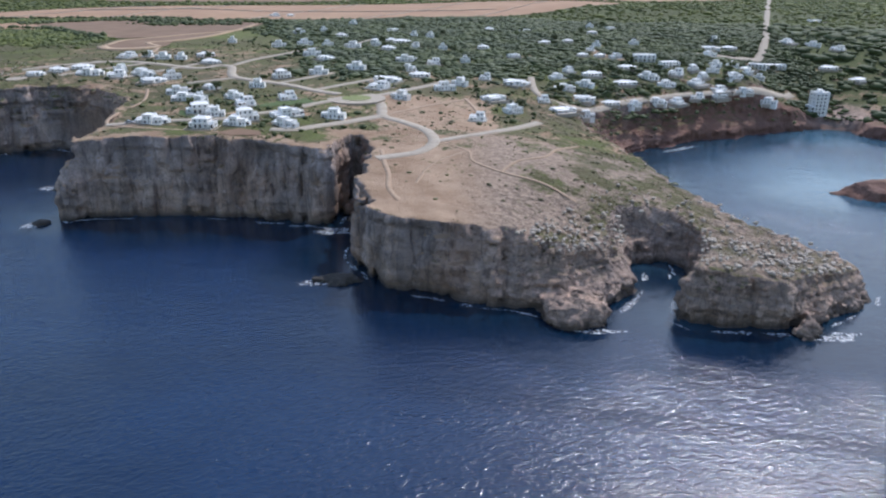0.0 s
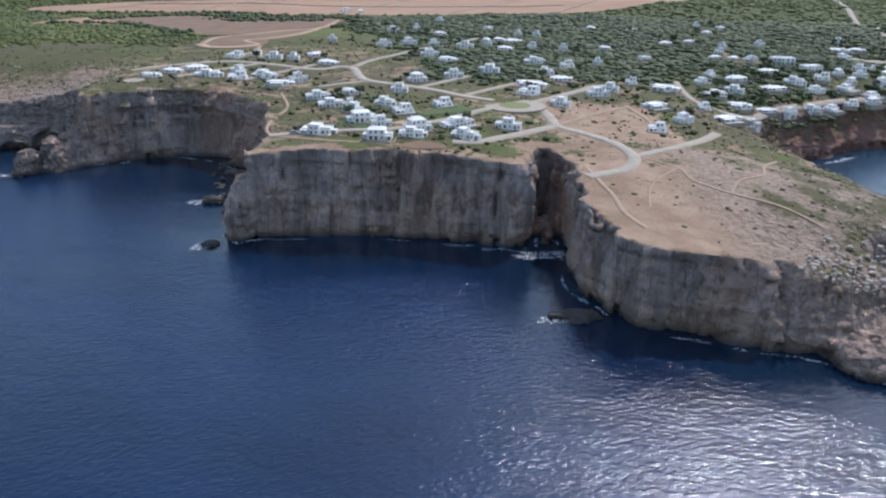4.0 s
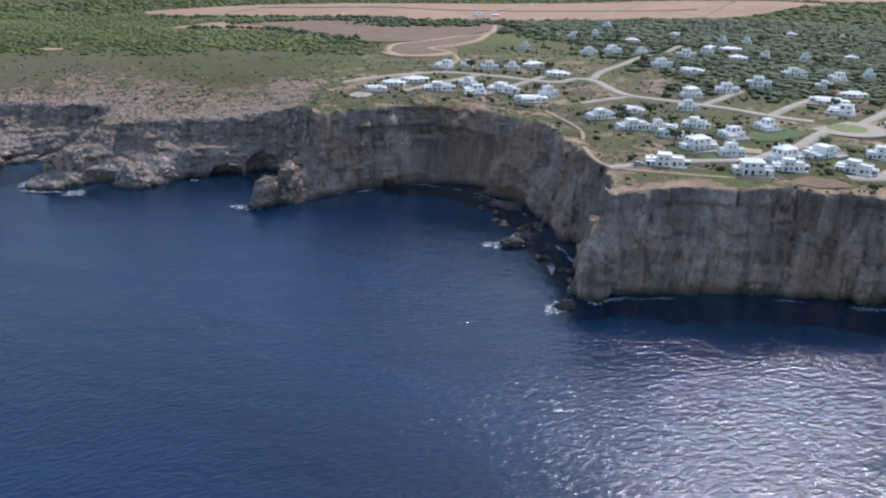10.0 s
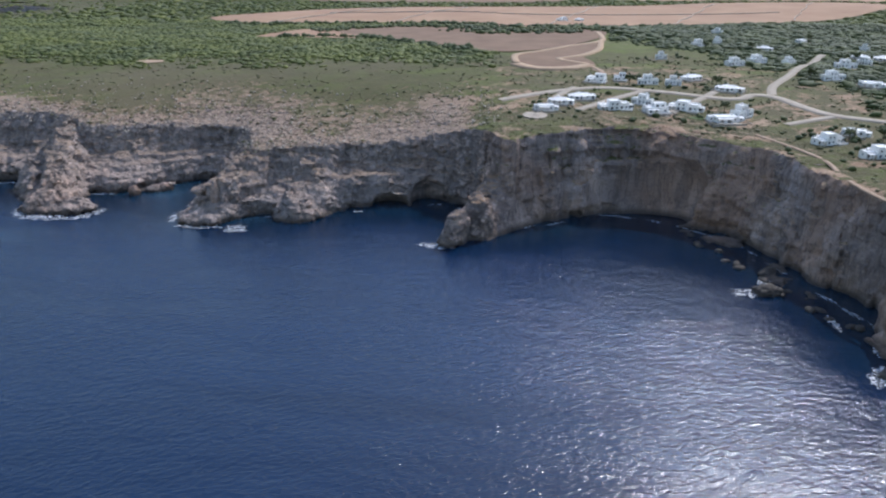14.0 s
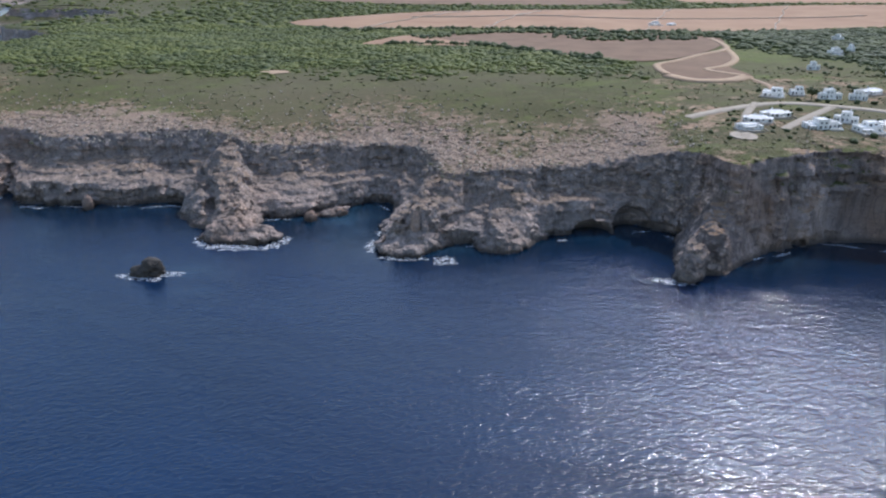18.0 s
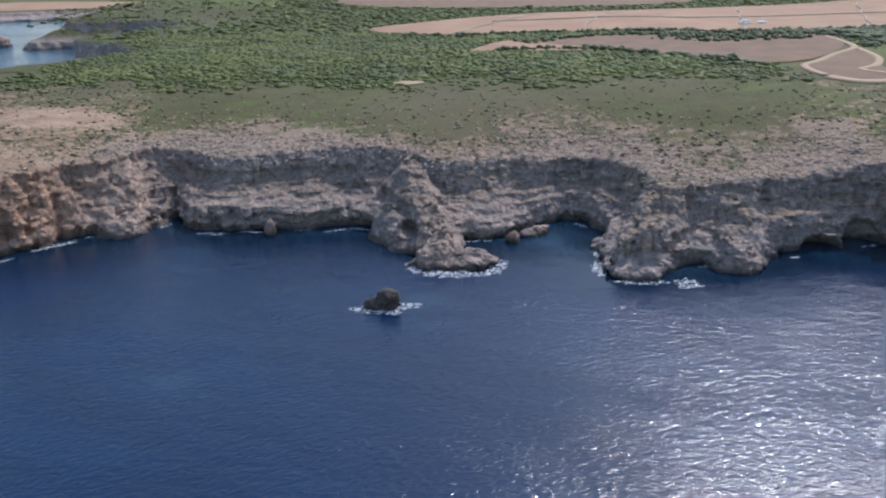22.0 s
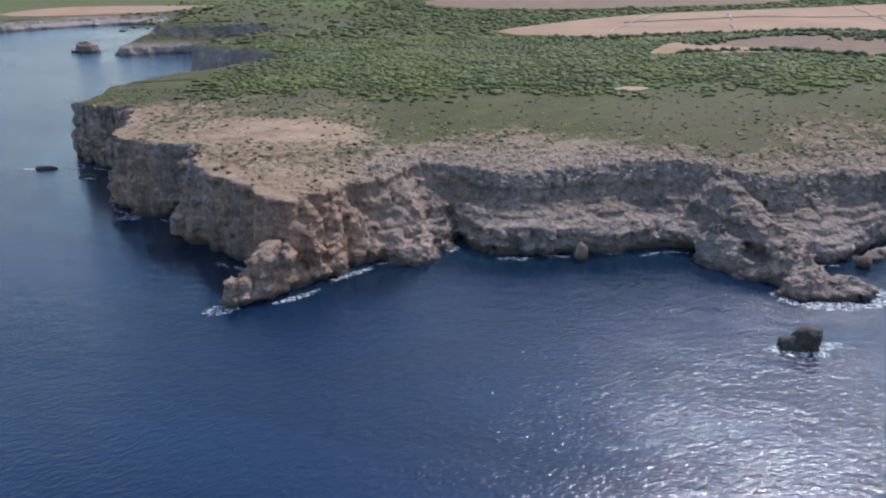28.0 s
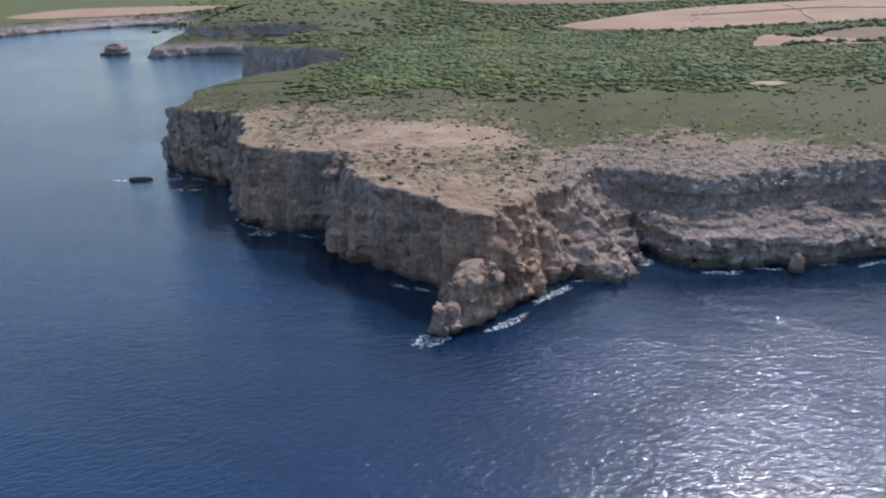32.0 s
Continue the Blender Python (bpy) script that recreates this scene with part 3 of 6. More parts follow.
    calm = np.clip(1 - 0.75 * np.broadcast_to(stony, dens.shape)[thin] - 0.5 * low[thin], 0.15, 1)
    px, py, pz = xs[thin[0]], ys[thin[1]], zs[thin[2]]
    rough = np.maximum(h[thin], np.clip(np.broadcast_to(stony, dens.shape)[thin], 0, 1) * 0.55) * (step < 3)
    wild = 0.35 + 0.9 * np.clip(np.broadcast_to(stony, dens.shape)[thin], 0, 1)
    bend = 0.35 * n5[thin] * wild
    value, joint = rock_blocks(px + bend, py + bend, pz + 0.5 * bend, (17.0, 17.0, 40.0), 10)
    more = (1.6 * value - 1.2 * np.exp(-joint * 12)) * calm
    value, joint = rock_blocks(px + bend, py + bend, pz + 0.5 * bend, (7.0, 7.0, 24.0), 11)
    more += (2.1 * value - 1.8 * np.exp(-joint * 9)) * calm
    value, joint = rock_blocks(px + bend, py - bend, pz + 0.3 * bend, (4.8, 4.8, 3.6), 12)
    more += (0.8 * value - 0.95 * np.exp(-joint * 10)) * wild
    value, joint = rock_blocks(px, py, pz, (2.4, 2.4, 1.7), 13)
    more += 0.45 * value * wild
    value, joint = rock_blocks(px, py, pz + bend, (9.0, 9.0, 2.9), 14)
    more += (0.2 + 0.55 * wild) * value - 0.6 * np.exp(-joint * 9) * wild
    dens[thin] += more * rough
    for cx, cy, cz, rx, ry, rz in HOLLOWS:
        if x0 - 40 < cx < x1 + 40 and y0 - 40 < cy < y1 + 40:
            out = np.sqrt(((gx - cx) / rx) ** 2 + ((gy - cy) / ry) ** 2)[:, :, None] ** 2 + ((zs - cz) / rz)[None, None, :] ** 2
            dens = np.minimum(dens, (np.sqrt(out) - 1) * min(rx, ry, rz) + 0.35 * n3 + 0.3 * n2)
    return dens.astype(np.float32), (i0, j0, kk[0])


def skin(dens, origin, step):
    """The surface of a density box: corners (with keys shared between neighbouring boxes) and four-sided faces."""
    solid = dens > 0
    nx, ny, nz = dens.shape
    count = np.zeros((nx - 1, ny - 1, nz - 1), np.int8)
    for a in (0, 1):
        for b in (0, 1):
            for c in (0, 1):
                count += solid[a : nx - 1 + a, b : ny - 1 + b, c : nz - 1 + c]
    ci, cj, ck = np.nonzero((count > 0) & (count < 8))
    total, number = np.zeros((len(ci), 3)), np.zeros(len(ci))
    corners = [(0, 0, 0), (1, 0, 0), (0, 1, 0), (1, 1, 0), (0, 0, 1), (1, 0, 1), (0, 1, 1), (1, 1, 1)]
    for p in range(8):
        for q in range(p + 1, 8):
            diff = np.subtract(corners[q], corners[p])
            if np.abs(diff).sum() != 1:
                continue
            va = dens[ci + corners[p][0], cj + corners[p][1], ck + corners[p][2]]
            vb = dens[ci + corners[q][0], cj + corners[q][1], ck + corners[q][2]]
            hit = (va > 0) != (vb > 0)
            t = np.where(hit, va / np.where(hit, va - vb, 1), 0)
            total += hit[:, None] * (np.array(corners[p]) + t[:, None] * diff)
            number += hit
    place = (np.stack([ci, cj, ck], 1) + total / number[:, None] + np.array(origin)) * step
    ident = np.full(count.shape, -1, np.int64)
    ident[ci, cj, ck] = np.arange(len(ci))
    faces = []
    for axis in range(3):
        o1, o2 = [(1, 2), (2, 0), (0, 1)][axis]
        lo, hi = [slice(None)] * 3, [slice(None)] * 3
        lo[axis], hi[axis] = slice(0, -1), slice(1, None)
        change = solid[tuple(lo)] != solid[tuple(hi)]
        e = np.stack(np.nonzero(change), 1)
        for o in (o1, o2):
            e = e[(e[:, o] > 0) & (e[:, o] < dens.shape[o] - 1)]
        outward = solid[e[:, 0], e[:, 1], e[:, 2]]
        quad = []
        for s1, s2 in ((1, 1), (0, 1), (0, 0), (1, 0)):
            c = e.copy()
            c[:, o1] -= s1
            c[:, o2] -= s2
            quad.append(ident[c[:, 0], c[:, 1], c[:, 2]])
        quad = np.stack(quad, 1)
        faces.append(np.where(outward[:, None], quad, quad[:, ::-1]))
    keys = ((ci + origin[0] + 40000) * 100000 + (cj + origin[1] + 40000)) * 1000 + (ck + origin[2] + 100)
    return place, np.concatenate(faces), keys


def mesh_from(name, verts, quads, mat, layers=None, shade=True):
    me = bpy.data.meshes.new(name)
    me.vertices.add(len(verts))
    me.vertices.foreach_set("co", np.asarray(verts, np.float32).ravel())
    me.loops.add(quads.size)
    me.loops.foreach_set("vertex_index", np.asarray(quads, np.int32).ravel())
    me.polygons.add(len(quads))
    k = quads.shape[1]
    me.polygons.foreach_set("loop_start", np.arange(0, quads.size, k, dtype=np.int32))
    me.polygons.foreach_set("loop_total", np.full(len(quads), k, np.int32))
    me.polygons.foreach_set("use_smooth", np.full(len(quads), shade))
    for key, values in (layers or {}).items():
        me.attributes.new(key, "FLOAT", "POINT").data.foreach_set("value", np.asarray(values, np.float32))
    me.update(calc_edges=True)
    me.validate()
    me.materials.append(mat)
    return me


def wood_density(x, y):
    """How thick the wood stands, 0 to 1."""
    w = wobble(x * 1.3, y * 1.3)
    west = smooth(-280, -320, x) * smooth(628, 725, y + 26 * w + 20 * wobble(x * 3.7, y * 3.7)) * smooth(-820, -760, x)
    edge = smooth(-130, -60, x + 0.35 * (y - 560) + 14 * w) * smooth(500, 545, y - 0.25 * x + 10 * w)
    bay = smooth(50, 80, x) * smooth(485, 510, y) * 0.55
    far = smooth(880, 960, y) * 0.9 * (1 - 0.65 * smooth(960, 1100, y))
    return np.maximum.reduce([west, edge * 0.95, bay, far])


def land_layers(v, d):
    scrub, lush, stony, red = cover(v[:, 0], v[:, 1], d)
    x, y = v[:, 0], v[:, 1]
    warm = np.exp(-(((x + 676) / 34) ** 2 + ((y - 500) / 40) ** 2)) + 0.6 * np.exp(-(((x + 505) / 22) ** 2 + ((y - 470) / 26) ** 2)) + 0.7 * smooth(-10, 30, x) * smooth(330, 300, y)
    blocky = smooth(-285, -320, x) * smooth(70, 40, d) * (1 - 0.6 * smooth(-640, -665, x)) + 0.8 * smooth(0, 40, x) * smooth(335, 300, y)
    return {"wooded": wood_density(x, y), "blocky": np.clip(blocky, 0, 1), "scrub": scrub, "lush": lush, "stony": stony, "red": red, "warm": np.clip(warm, 0, 1)}


def carve(x0, x1, y0, y1, step, tile):
    """All the rock near the shore inside a rectangle, as one welded surface."""
    allv, allf, allk, at = [], [], [], 0
    for x in np.arange(x0, x1, tile):
        for y in np.arange(y0, y1, tile):
            got = mass(x, min(x + tile, x1), y, min(y + tile, y1), step, SPURS)
            if got is None or not (got[0] > 0).any():
                continue
            v, f, k = skin(got[0], got[1], step)
            if len(f):
                allv.append(v), allf.append(f + at), allk.append(k)
                at += len(v)
    v, f, k = np.concatenate(allv), np.concatenate(allf), np.concatenate(allk)
    _, first, back = np.unique(k, return_index=True, return_inverse=True)
    v, f = v[first], back[f]
    f = np.unique(np.sort(f, 1), axis=0, return_index=True)[1], f
    f = f[1][f[0]]
    mark = np.arange(len(v))
    e = np.concatenate([f[:, :2], f[:, 1:3], f[:, 2:]])
    for _ in range(60):
        before = mark.copy()
        low = np.minimum(mark[e[:, 0]], mark[e[:, 1]])
        np.minimum.at(mark, e[:, 0], low)
        np.minimum.at(mark, e[:, 1], low)
        for _ in range(3):
            mark = mark[mark]
        if (mark == before).all():
            break
    f = f[np.bincount(mark, minlength=len(v))[mark[f[:, 0]]] > 900]
    d, _ = coast_distance(v[:, 0], v[:, 1])
    f = f[(d[f] < 56).any(1)]
    return v, f, d


def part_of(v, f, d, keep, name, label):
    """One named stretch of a welded surface."""
    f = f[keep(v[f].mean(1))]
    used, back = np.unique(f, return_inverse=True)
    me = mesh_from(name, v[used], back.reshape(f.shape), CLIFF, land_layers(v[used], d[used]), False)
    return tagged(new(name, me), label, "cliff", kind="structure")


rock = carve(-905, 175, 225, 720, 1.0, 60)
part_of(*rock, lambda c: c[:, 0] < -640, "cliff_cape", "grey limestone cape with sheer sea cliffs and sandy top")
part_of(*rock, lambda c: (c[:, 0] >= -640) & (c[:, 0] < -305), "cliff_west", "broken grey limestone slope with terraces above the sea")
part_of(*rock, lambda c: (c[:, 0] >= -305) & (c[:, 0] < -47), "cliff_cove", "sheer grey limestone cliff round a deep cove")
part_of(*rock, lambda c: c[:, 0] >= -47, "headland", "tan limestone headland and rocky islet joined by a low neck")
rock = carve(175, 420, 320, 640, 2.0, 90)
part_of(*rock, lambda c: c[:, 0] > 0, "shore_bay", "reddish rocky shore of the small bay")
rock = carve(-1560, -790, 720, 1720, 4.0, 240)
part_of(*rock, lambda c: c[:, 0] < 0, "shore_far", "far low cliffs and beach of the next bay")

# the land behind, one sheet
gxs = np.concatenate([-np.geomspace(950, 5100, 40)[::-1], np.arange(-944, 500, 6.0), np.geomspace(500, 5100, 50)])
gys = np.concatenate([np.arange(262, 1000, 6.0), np.geomspace(1000, 5100, 90)])
sx, sy = np.meshgrid(gxs, gys, indexing="ij")
sd, _ = coast_distance(sx, sy)
sz = land_height(sx, sy) - 0.12 - 1.6 * smooth(56, 44, sd)
ids = np.arange(sx.size).reshape(sx.shape)
quads = np.stack([ids[:-1, :-1], ids[1:, :-1], ids[1:, 1:], ids[:-1, 1:]], -1).reshape(-1, 4)
quads = quads[(sd.ravel()[quads] > 42).all(1)]
gv = np.stack([sx.ravel(), sy.ravel(), sz.ravel()], 1)
used, back = np.unique(quads, return_inverse=True)
tagged(new("ground", mesh_from("ground", gv[used], back.reshape(quads.shape), GROUND, land_layers(gv[used], sd.ravel()[used]))), "dry scrubland plateau behind the cliffs", "ground", kind="structure")

# the sea, one sheet with wind waves
wave_rng = np.random.default_rng(3)
WAVES = []
for length in np.geomspace(5.0, 16, 26):
    heading = radians(248 + wave_rng.normal(0, 24))
    WAVES.append((math.cos(heading) * 2 * np.pi / length, math.sin(heading) * 2 * np.pi / length, wave_rng.uniform(0, 6.28), 0.0008 * length))


def wave_height(x, y, d):
    """Height of the water at places that lie d metres inland (minus: out at sea)."""
    z = np.zeros(np.shape(x))
    for kx, ky, phase, tall in WAVES:
        z += tall * np.sin(kx * x + ky * y + phase)
    calm = 0.6 + 0.4 * wobble(x * 0.35, y * 0.5)
    near = smooth(-1040, -940, x) * smooth(420, 330, x) * smooth(20, 90, y) * smooth(640, 560, y)
    return z * calm * near * (0.25 + 0.75 * smooth(-2, -40, d))


wxs = np.concatenate([-np.geomspace(1000, 5200, 30)[::-1], np.arange(-994, 420, 2.2), np.geomspace(420, 5200, 30)])
wys = np.concatenate([-np.geomspace(200, 5200, 30)[::-1], np.arange(-190, 40, 10.0), np.arange(40, 600, 2.0), np.arange(604, 720, 8.0), np.geomspace(720, 5200, 50)])
sx, sy = np.meshgrid(wxs, wys, indexing="ij")
cut_x, cut_y = wxs[::4], wys[::4]
coarse, _ = coast_distance(*np.meshgrid(cut_x, cut_y, indexing="ij"))
rows = np.stack([np.interp(wxs, cut_x, coarse[:, j]) for j in range(len(cut_y))], 1)
sd = np.stack([np.interp(wys, cut_y, rows[i]) for i in range(len(wxs))])
shallow_and_sheen = np.exp(np.minimum(sd, 0) / 7.0) * 0.3 * (0.5 + 0.5 * wobble(sx * 2, sy * 2))
shallow_and_sheen = np.maximum(shallow_and_sheen, np.exp(-(((sx - 265) / 50) ** 2 + ((sy - 535) / 40) ** 2)) * 0.9)
# small bay made paler: sky reflected in calm water, put into the colour
shallow_and_sheen = np.maximum(shallow_and_sheen, 0.8 * np.exp(-(((sx - 220) / 90) ** 2 + ((sy - 440) / 90) ** 2)))
shallow_and_sheen = np.maximum(shallow_and_sheen, np.exp(-(((sx + 1320) / 210) ** 2 + ((sy - 1500) / 190) ** 2)))
# wide western water made paler: haze and grazing sky sheen, painted in
shallow_and_sheen = np.maximum(shallow_and_sheen, 0.5 * np.exp(-(((sx + 1200) / 430) ** 2 + ((sy - 1080) / 560) ** 2)))
for cx, cy, rx, ry, much in ((-462, 492, 16, 20, 0.32), (-514, 428, 14, 9, 0.14), (-585, 372, 20, 7, 0.13), (-566, 380, 9, 6, 0.12), (-505, 412, 10, 5, 0.1)):
    shallow_and_sheen = np.maximum(shallow_and_sheen, much * np.exp(-(((sx - cx) / rx) ** 2 + ((sy - cy) / ry) ** 2)) * (0.75 + 0.5 * wobble(sx * 5, sy * 5)))
# the water lies calm in the lee of the cliffs and in the cove; the same mask darkens its colour with the cliffs' shade
# and reflection
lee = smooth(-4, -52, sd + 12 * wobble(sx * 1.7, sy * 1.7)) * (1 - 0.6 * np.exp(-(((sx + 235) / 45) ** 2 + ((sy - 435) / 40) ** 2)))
ids = np.arange(sx.size).reshape(sx.shape)
quads = np.stack([ids[:-1, :-1], ids[1:, :-1], ids[1:, 1:], ids[:-1, 1:]], -1).reshape(-1, 4)
tagged(new("sea", mesh_from("sea", np.stack([sx.ravel(), sy.ravel(), wave_height(sx, sy, sd).ravel()], 1), quads, SEA, {"shallow_and_sheen": np.clip(shallow_and_sheen, 0, 1).ravel(), "open": lee.ravel()})), "deep blue sea with small wind ripples", "water", kind="structure")

# ---------------------------------------------------------------- more materials
def plain(name, low, high, rough=0.8, scale=1.2, strength=0.3):
    g = Graph(name, rough)
    n = g.noise(scale, 5, 0.6)
    g.bump(n, strength, 0.1)
    return g.done(g.mix(g.ramp(n, (0.3, 0.0), (0.7, 1.0)), low, high))


def make_white():
    g = Graph("white_limewash", 0.85)
    n, w = g.noise(0.5, 5, 0.6), g.noise(0.25, 4, 0.6, (1, 1, 0.2))
    c = g.mix(g.ramp(n, (0.3, 0.0), (0.7, 1.0)), (0.83, 0.81, 0.78), (0.91, 0.895, 0.87))
    c = g.mix(g.ramp(w, (0.25, 0.25), (0.42, 0.0)), c, (0.60, 0.56, 0.50))
    c = g.mix(g.math("MULTIPLY", g.random(), 0.12), c, (0.78, 0.70, 0.60))
    g.bump(n, 0.2, 0.05)
    return g.done(c)


def make_glass():
    g = Graph("window_glass", 0.08)
    return g.done((0.02, 0.025, 0.03))


def make_leaves(name, low, high, pale):
    g = Graph(name, 0.75)
    n = g.noise(0.9, 4, 0.65)
    c = g.mix(g.island(), low, high)
    c = g.mix(g.ramp(n, (0.45, 0.0), (0.7, 0.6)), c, pale)
    c = g.mix(g.ramp(g.noise(0.020, 5, 0.62, (1, 1.7, 1), 0.5), (0.40, 0.85), (0.58, 0.0)), c, g.mix(0.5, low, (0.040, 0.054, 0.020)))
    c = g.mix(g.ramp(g.noise(0.05, 4, 0.6, (1, 1.5, 1), 0.4), (0.52, 0.0), (0.68, 0.55)), c, pale)
    g.bump(n, 0.5, 0.6)
    return g.done(c)


def make_foam():
    g = Graph("sea_foam", 0.6)
    n = g.noise(0.75, 6, 0.72, (1, 1, 1), 1.0)
    g.put(g.ramp(n, (0.46, 0.0), (0.62, 0.85)), g.b.inputs["Alpha"])
    return g.done((0.80, 0.82, 0.84))


def make_field():
    g = Graph("stubble_field", 0.95)
    n, r = g.noise(0.02, 5, 0.6), g.noise(0.12, 4, 0.6, (0.25, 1, 1))
    c = g.mix(g.ramp(n, (0.3, 0.0), (0.7, 1.0)), (0.31, 0.18, 0.107), (0.39, 0.245, 0.15))
    c = g.mix(g.ramp(r, (0.5, 0.0), (0.72, 0.5)), c, (0.25, 0.145, 0.088))
    return g.done(c)


WHITE, GLASS, FOAM = make_white(), make_glass(), make_foam()
ROAD = plain("pale_asphalt", (0.33, 0.275, 0.215), (0.42, 0.36, 0.29), 0.95, 0.3)
TRACK = plain("tan_dirt_track", (0.36, 0.245, 0.155), (0.46, 0.335, 0.225), 0.97, 0.4)
PATH_SAND = plain("trodden_sand", (0.30, 0.205, 0.135), (0.42, 0.305, 0.215), 0.97, 0.5)
PAVING = plain("terrace_paving", (0.42, 0.36, 0.29), (0.55, 0.48, 0.40), 0.9, 0.8)
SHUTTER = plain("blue_grey_shutter", (0.10, 0.13, 0.16), (0.17, 0.20, 0.22), 0.6, 3.0)
BARK = plain("bark", (0.09, 0.07, 0.05), (0.17, 0.13, 0.10), 0.95, 3.0, 0.8)
WOOD = plain("brown_timber", (0.12, 0.07, 0.04), (0.20, 0.13, 0.08), 0.7, 3.0)
LAWN = plain("garden_lawn", (0.055, 0.088, 0.024), (0.10, 0.135, 0.04), 0.95, 0.8, 0.5)
DRY_LAWN = plain("dry_lawn", (0.14, 0.17, 0.05), (0.24, 0.25, 0.10), 0.95, 0.4, 0.5)
FIELD, DARK_FIELD = make_field(), plain("ploughed_field", (0.165, 0.10, 0.062), (0.235, 0.15, 0.095), 0.97, 0.05)
FOREST = make_leaves("pine_and_mastic_leaves", (0.078, 0.100, 0.014), (0.145, 0.160, 0.026), (0.175, 0.180, 0.040))
PINES = make_leaves("dark_pine_leaves", (0.036, 0.053, 0.012), (0.073, 0.092, 0.020), (0.090, 0.106, 0.028))
SHRUB = make_leaves("scrub_leaves", (0.080, 0.079, 0.026), (0.135, 0.122, 0.046), (0.15, 0.135, 0.056))
STONE = plain("loose_limestone", (0.34, 0.285, 0.23), (0.56, 0.475, 0.39), 0.95, 1.2, 0.8)
DARK_STONE = plain("dark_wet_limestone", (0.03, 0.026, 0.022), (0.085, 0.07, 0.058), 0.8, 0.8, 0.9)
DRY_WALL = plain("dry_stone", (0.33, 0.28, 0.23), (0.48, 0.42, 0.35), 0.95, 1.6, 0.8)


# ---------------------------------------------------------------- helpers for things
def part(name, bm, mat, parent, label="", smooth_faces=False):
    me = bpy.data.meshes.new(name)
    bm.normal_update()
    bm.to_mesh(me)
    bm.free()
    me.materials.append(mat)
    if smooth_faces:
        me.polygons.foreach_set("use_smooth", [True] * len(me.polygons))
    ob = new(name, me)
    ob.parent = parent
    return tagged(ob, label)


def box(bm, x0, x1, y0, y1, z0, z1, bevel=0.0):
    m = Matrix.LocRotScale(((x0 + x1) / 2, (y0 + y1) / 2, (z0 + z1) / 2), None, (x1 - x0, y1 - y0, z1 - z0))
    got = bmesh.ops.create_cube(bm, size=1.0, matrix=m)
    if bevel:
        bmesh.ops.bevel(bm, geom=list({e for v in got["verts"] for e in v.link_edges}), offset=bevel, segments=2, affect="EDGES")
    return bm


def holed_face(bm, corner, along, width, tall, holes, depth):
    """An upright wall face with openings cut through it and their reveals. along: (1, 0), (0, 1) and so on; the inside lies to its left."""
    ax, ay = along
    nx, ny = -ay, ax
    us = sorted({0.0, width, *(h[0] for h in holes), *(h[1] for h in holes)})
    vs = sorted({0.0, tall, *(h[2] for h in holes), *(h[3] for h in holes)})

    def at(u, v, inward=0.0):
        return bm.verts.new((corner[0] + ax * u + nx * inward, corner[1] + ay * u + ny * inward, corner[2] + v))

    for u0, u1 in zip(us, us[1:]):
        for v0, v1 in zip(vs, vs[1:]):
            if not any(h[0] <= u0 and u1 <= h[1] and h[2] <= v0 and v1 <= h[3] for h in holes):
                bm.faces.new((at(u0, v0), at(u1, v0), at(u1, v1), at(u0, v1)))
    for u0, u1, v0, v1 in holes:
        for (ua, va), (ub, vb) in (((u0, v0), (u1, v0)), ((u1, v0), (u1, v1)), ((u1, v1), (u0, v1)), ((u0, v1), (u0, v0))):
            bm.faces.new((at(ua, va), at(ua, va, depth), at(ub, vb, depth), at(ub, vb)))


SIDES = {"front": (1, 0), "right": (0, 1), "back": (-1, 0), "left": (0, -1)}


def block(thing, x0, x1, y0, y1, z0, z1, holes, name="wall", depth=0.3, glazed=True):
    """A walled volume with openings: holes by side, each (start, end, low, high) along the wall; glass and frames stand in them."""
    bm = bmesh.new()
    starts = {"front": (x0, y0), "right": (x1, y0), "back": (x1, y1), "left": (x0, y1)}
    lengths = {"front": x1 - x0, "right": y1 - y0, "back": x1 - x0, "left": y1 - y0}
    for side, along in SIDES.items():
        holed_face(bm, (*starts[side], z0), along, lengths[side], z1 - z0, holes.get(side, []), depth)
    wall = part(name, bm, WHITE, thing)
    if z0 < 0:
        part("plinth", box(bmesh.new(), x0 + 0.02, x1 - 0.02, y0 + 0.02, y1 - 0.02, z0 - 4, z0 + 0.4), WHITE, thing)
    for side, along in SIDES.items():
        ax, ay = along
        nx, ny = -ay, ax
        for u0, u1, v0, v1 in holes.get(side, []):
            if not glazed:
                continue
            cx, cy = starts[side]
            turn = math.atan2(ay, ax)
            m = Matrix.Translation((cx + ax * (u0 + u1) / 2 + nx * depth * 0.85, cy + ay * (u0 + u1) / 2 + ny * depth * 0.85, z0)) @ Matrix.Rotation(turn, 4, "Z")
            w = (u1 - u0) / 2
            f = bmesh.new()
            for a, b, c, e in ((-w, w, v0, v0 + 0.07), (-w, w, v1 - 0.07, v1), (-w, -w + 0.07, v0 + 0.07, v1 - 0.07), (w - 0.07, w, v0 + 0.07, v1 - 0.07), (-0.035, 0.035, v0 + 0.07, v1 - 0.07)):
                box(f, a, b, -0.03, 0.03, c, e)
            f.transform(m)
            door = v0 < 0.3 + (1.2 if z0 < -0.5 else 0)
            frame_part = part("glazed_door" if door else "window", f, SHUTTER if (u0 * 7 + v0) % 2 > 1 else WOOD, thing)
            p = box(bmesh.new(), -w + 0.07, w - 0.07, 0.0, 0.02, v0 + 0.07, v1 - 0.07)
            p.transform(m)
            part("pane", p, GLASS, frame_part)
    return wall


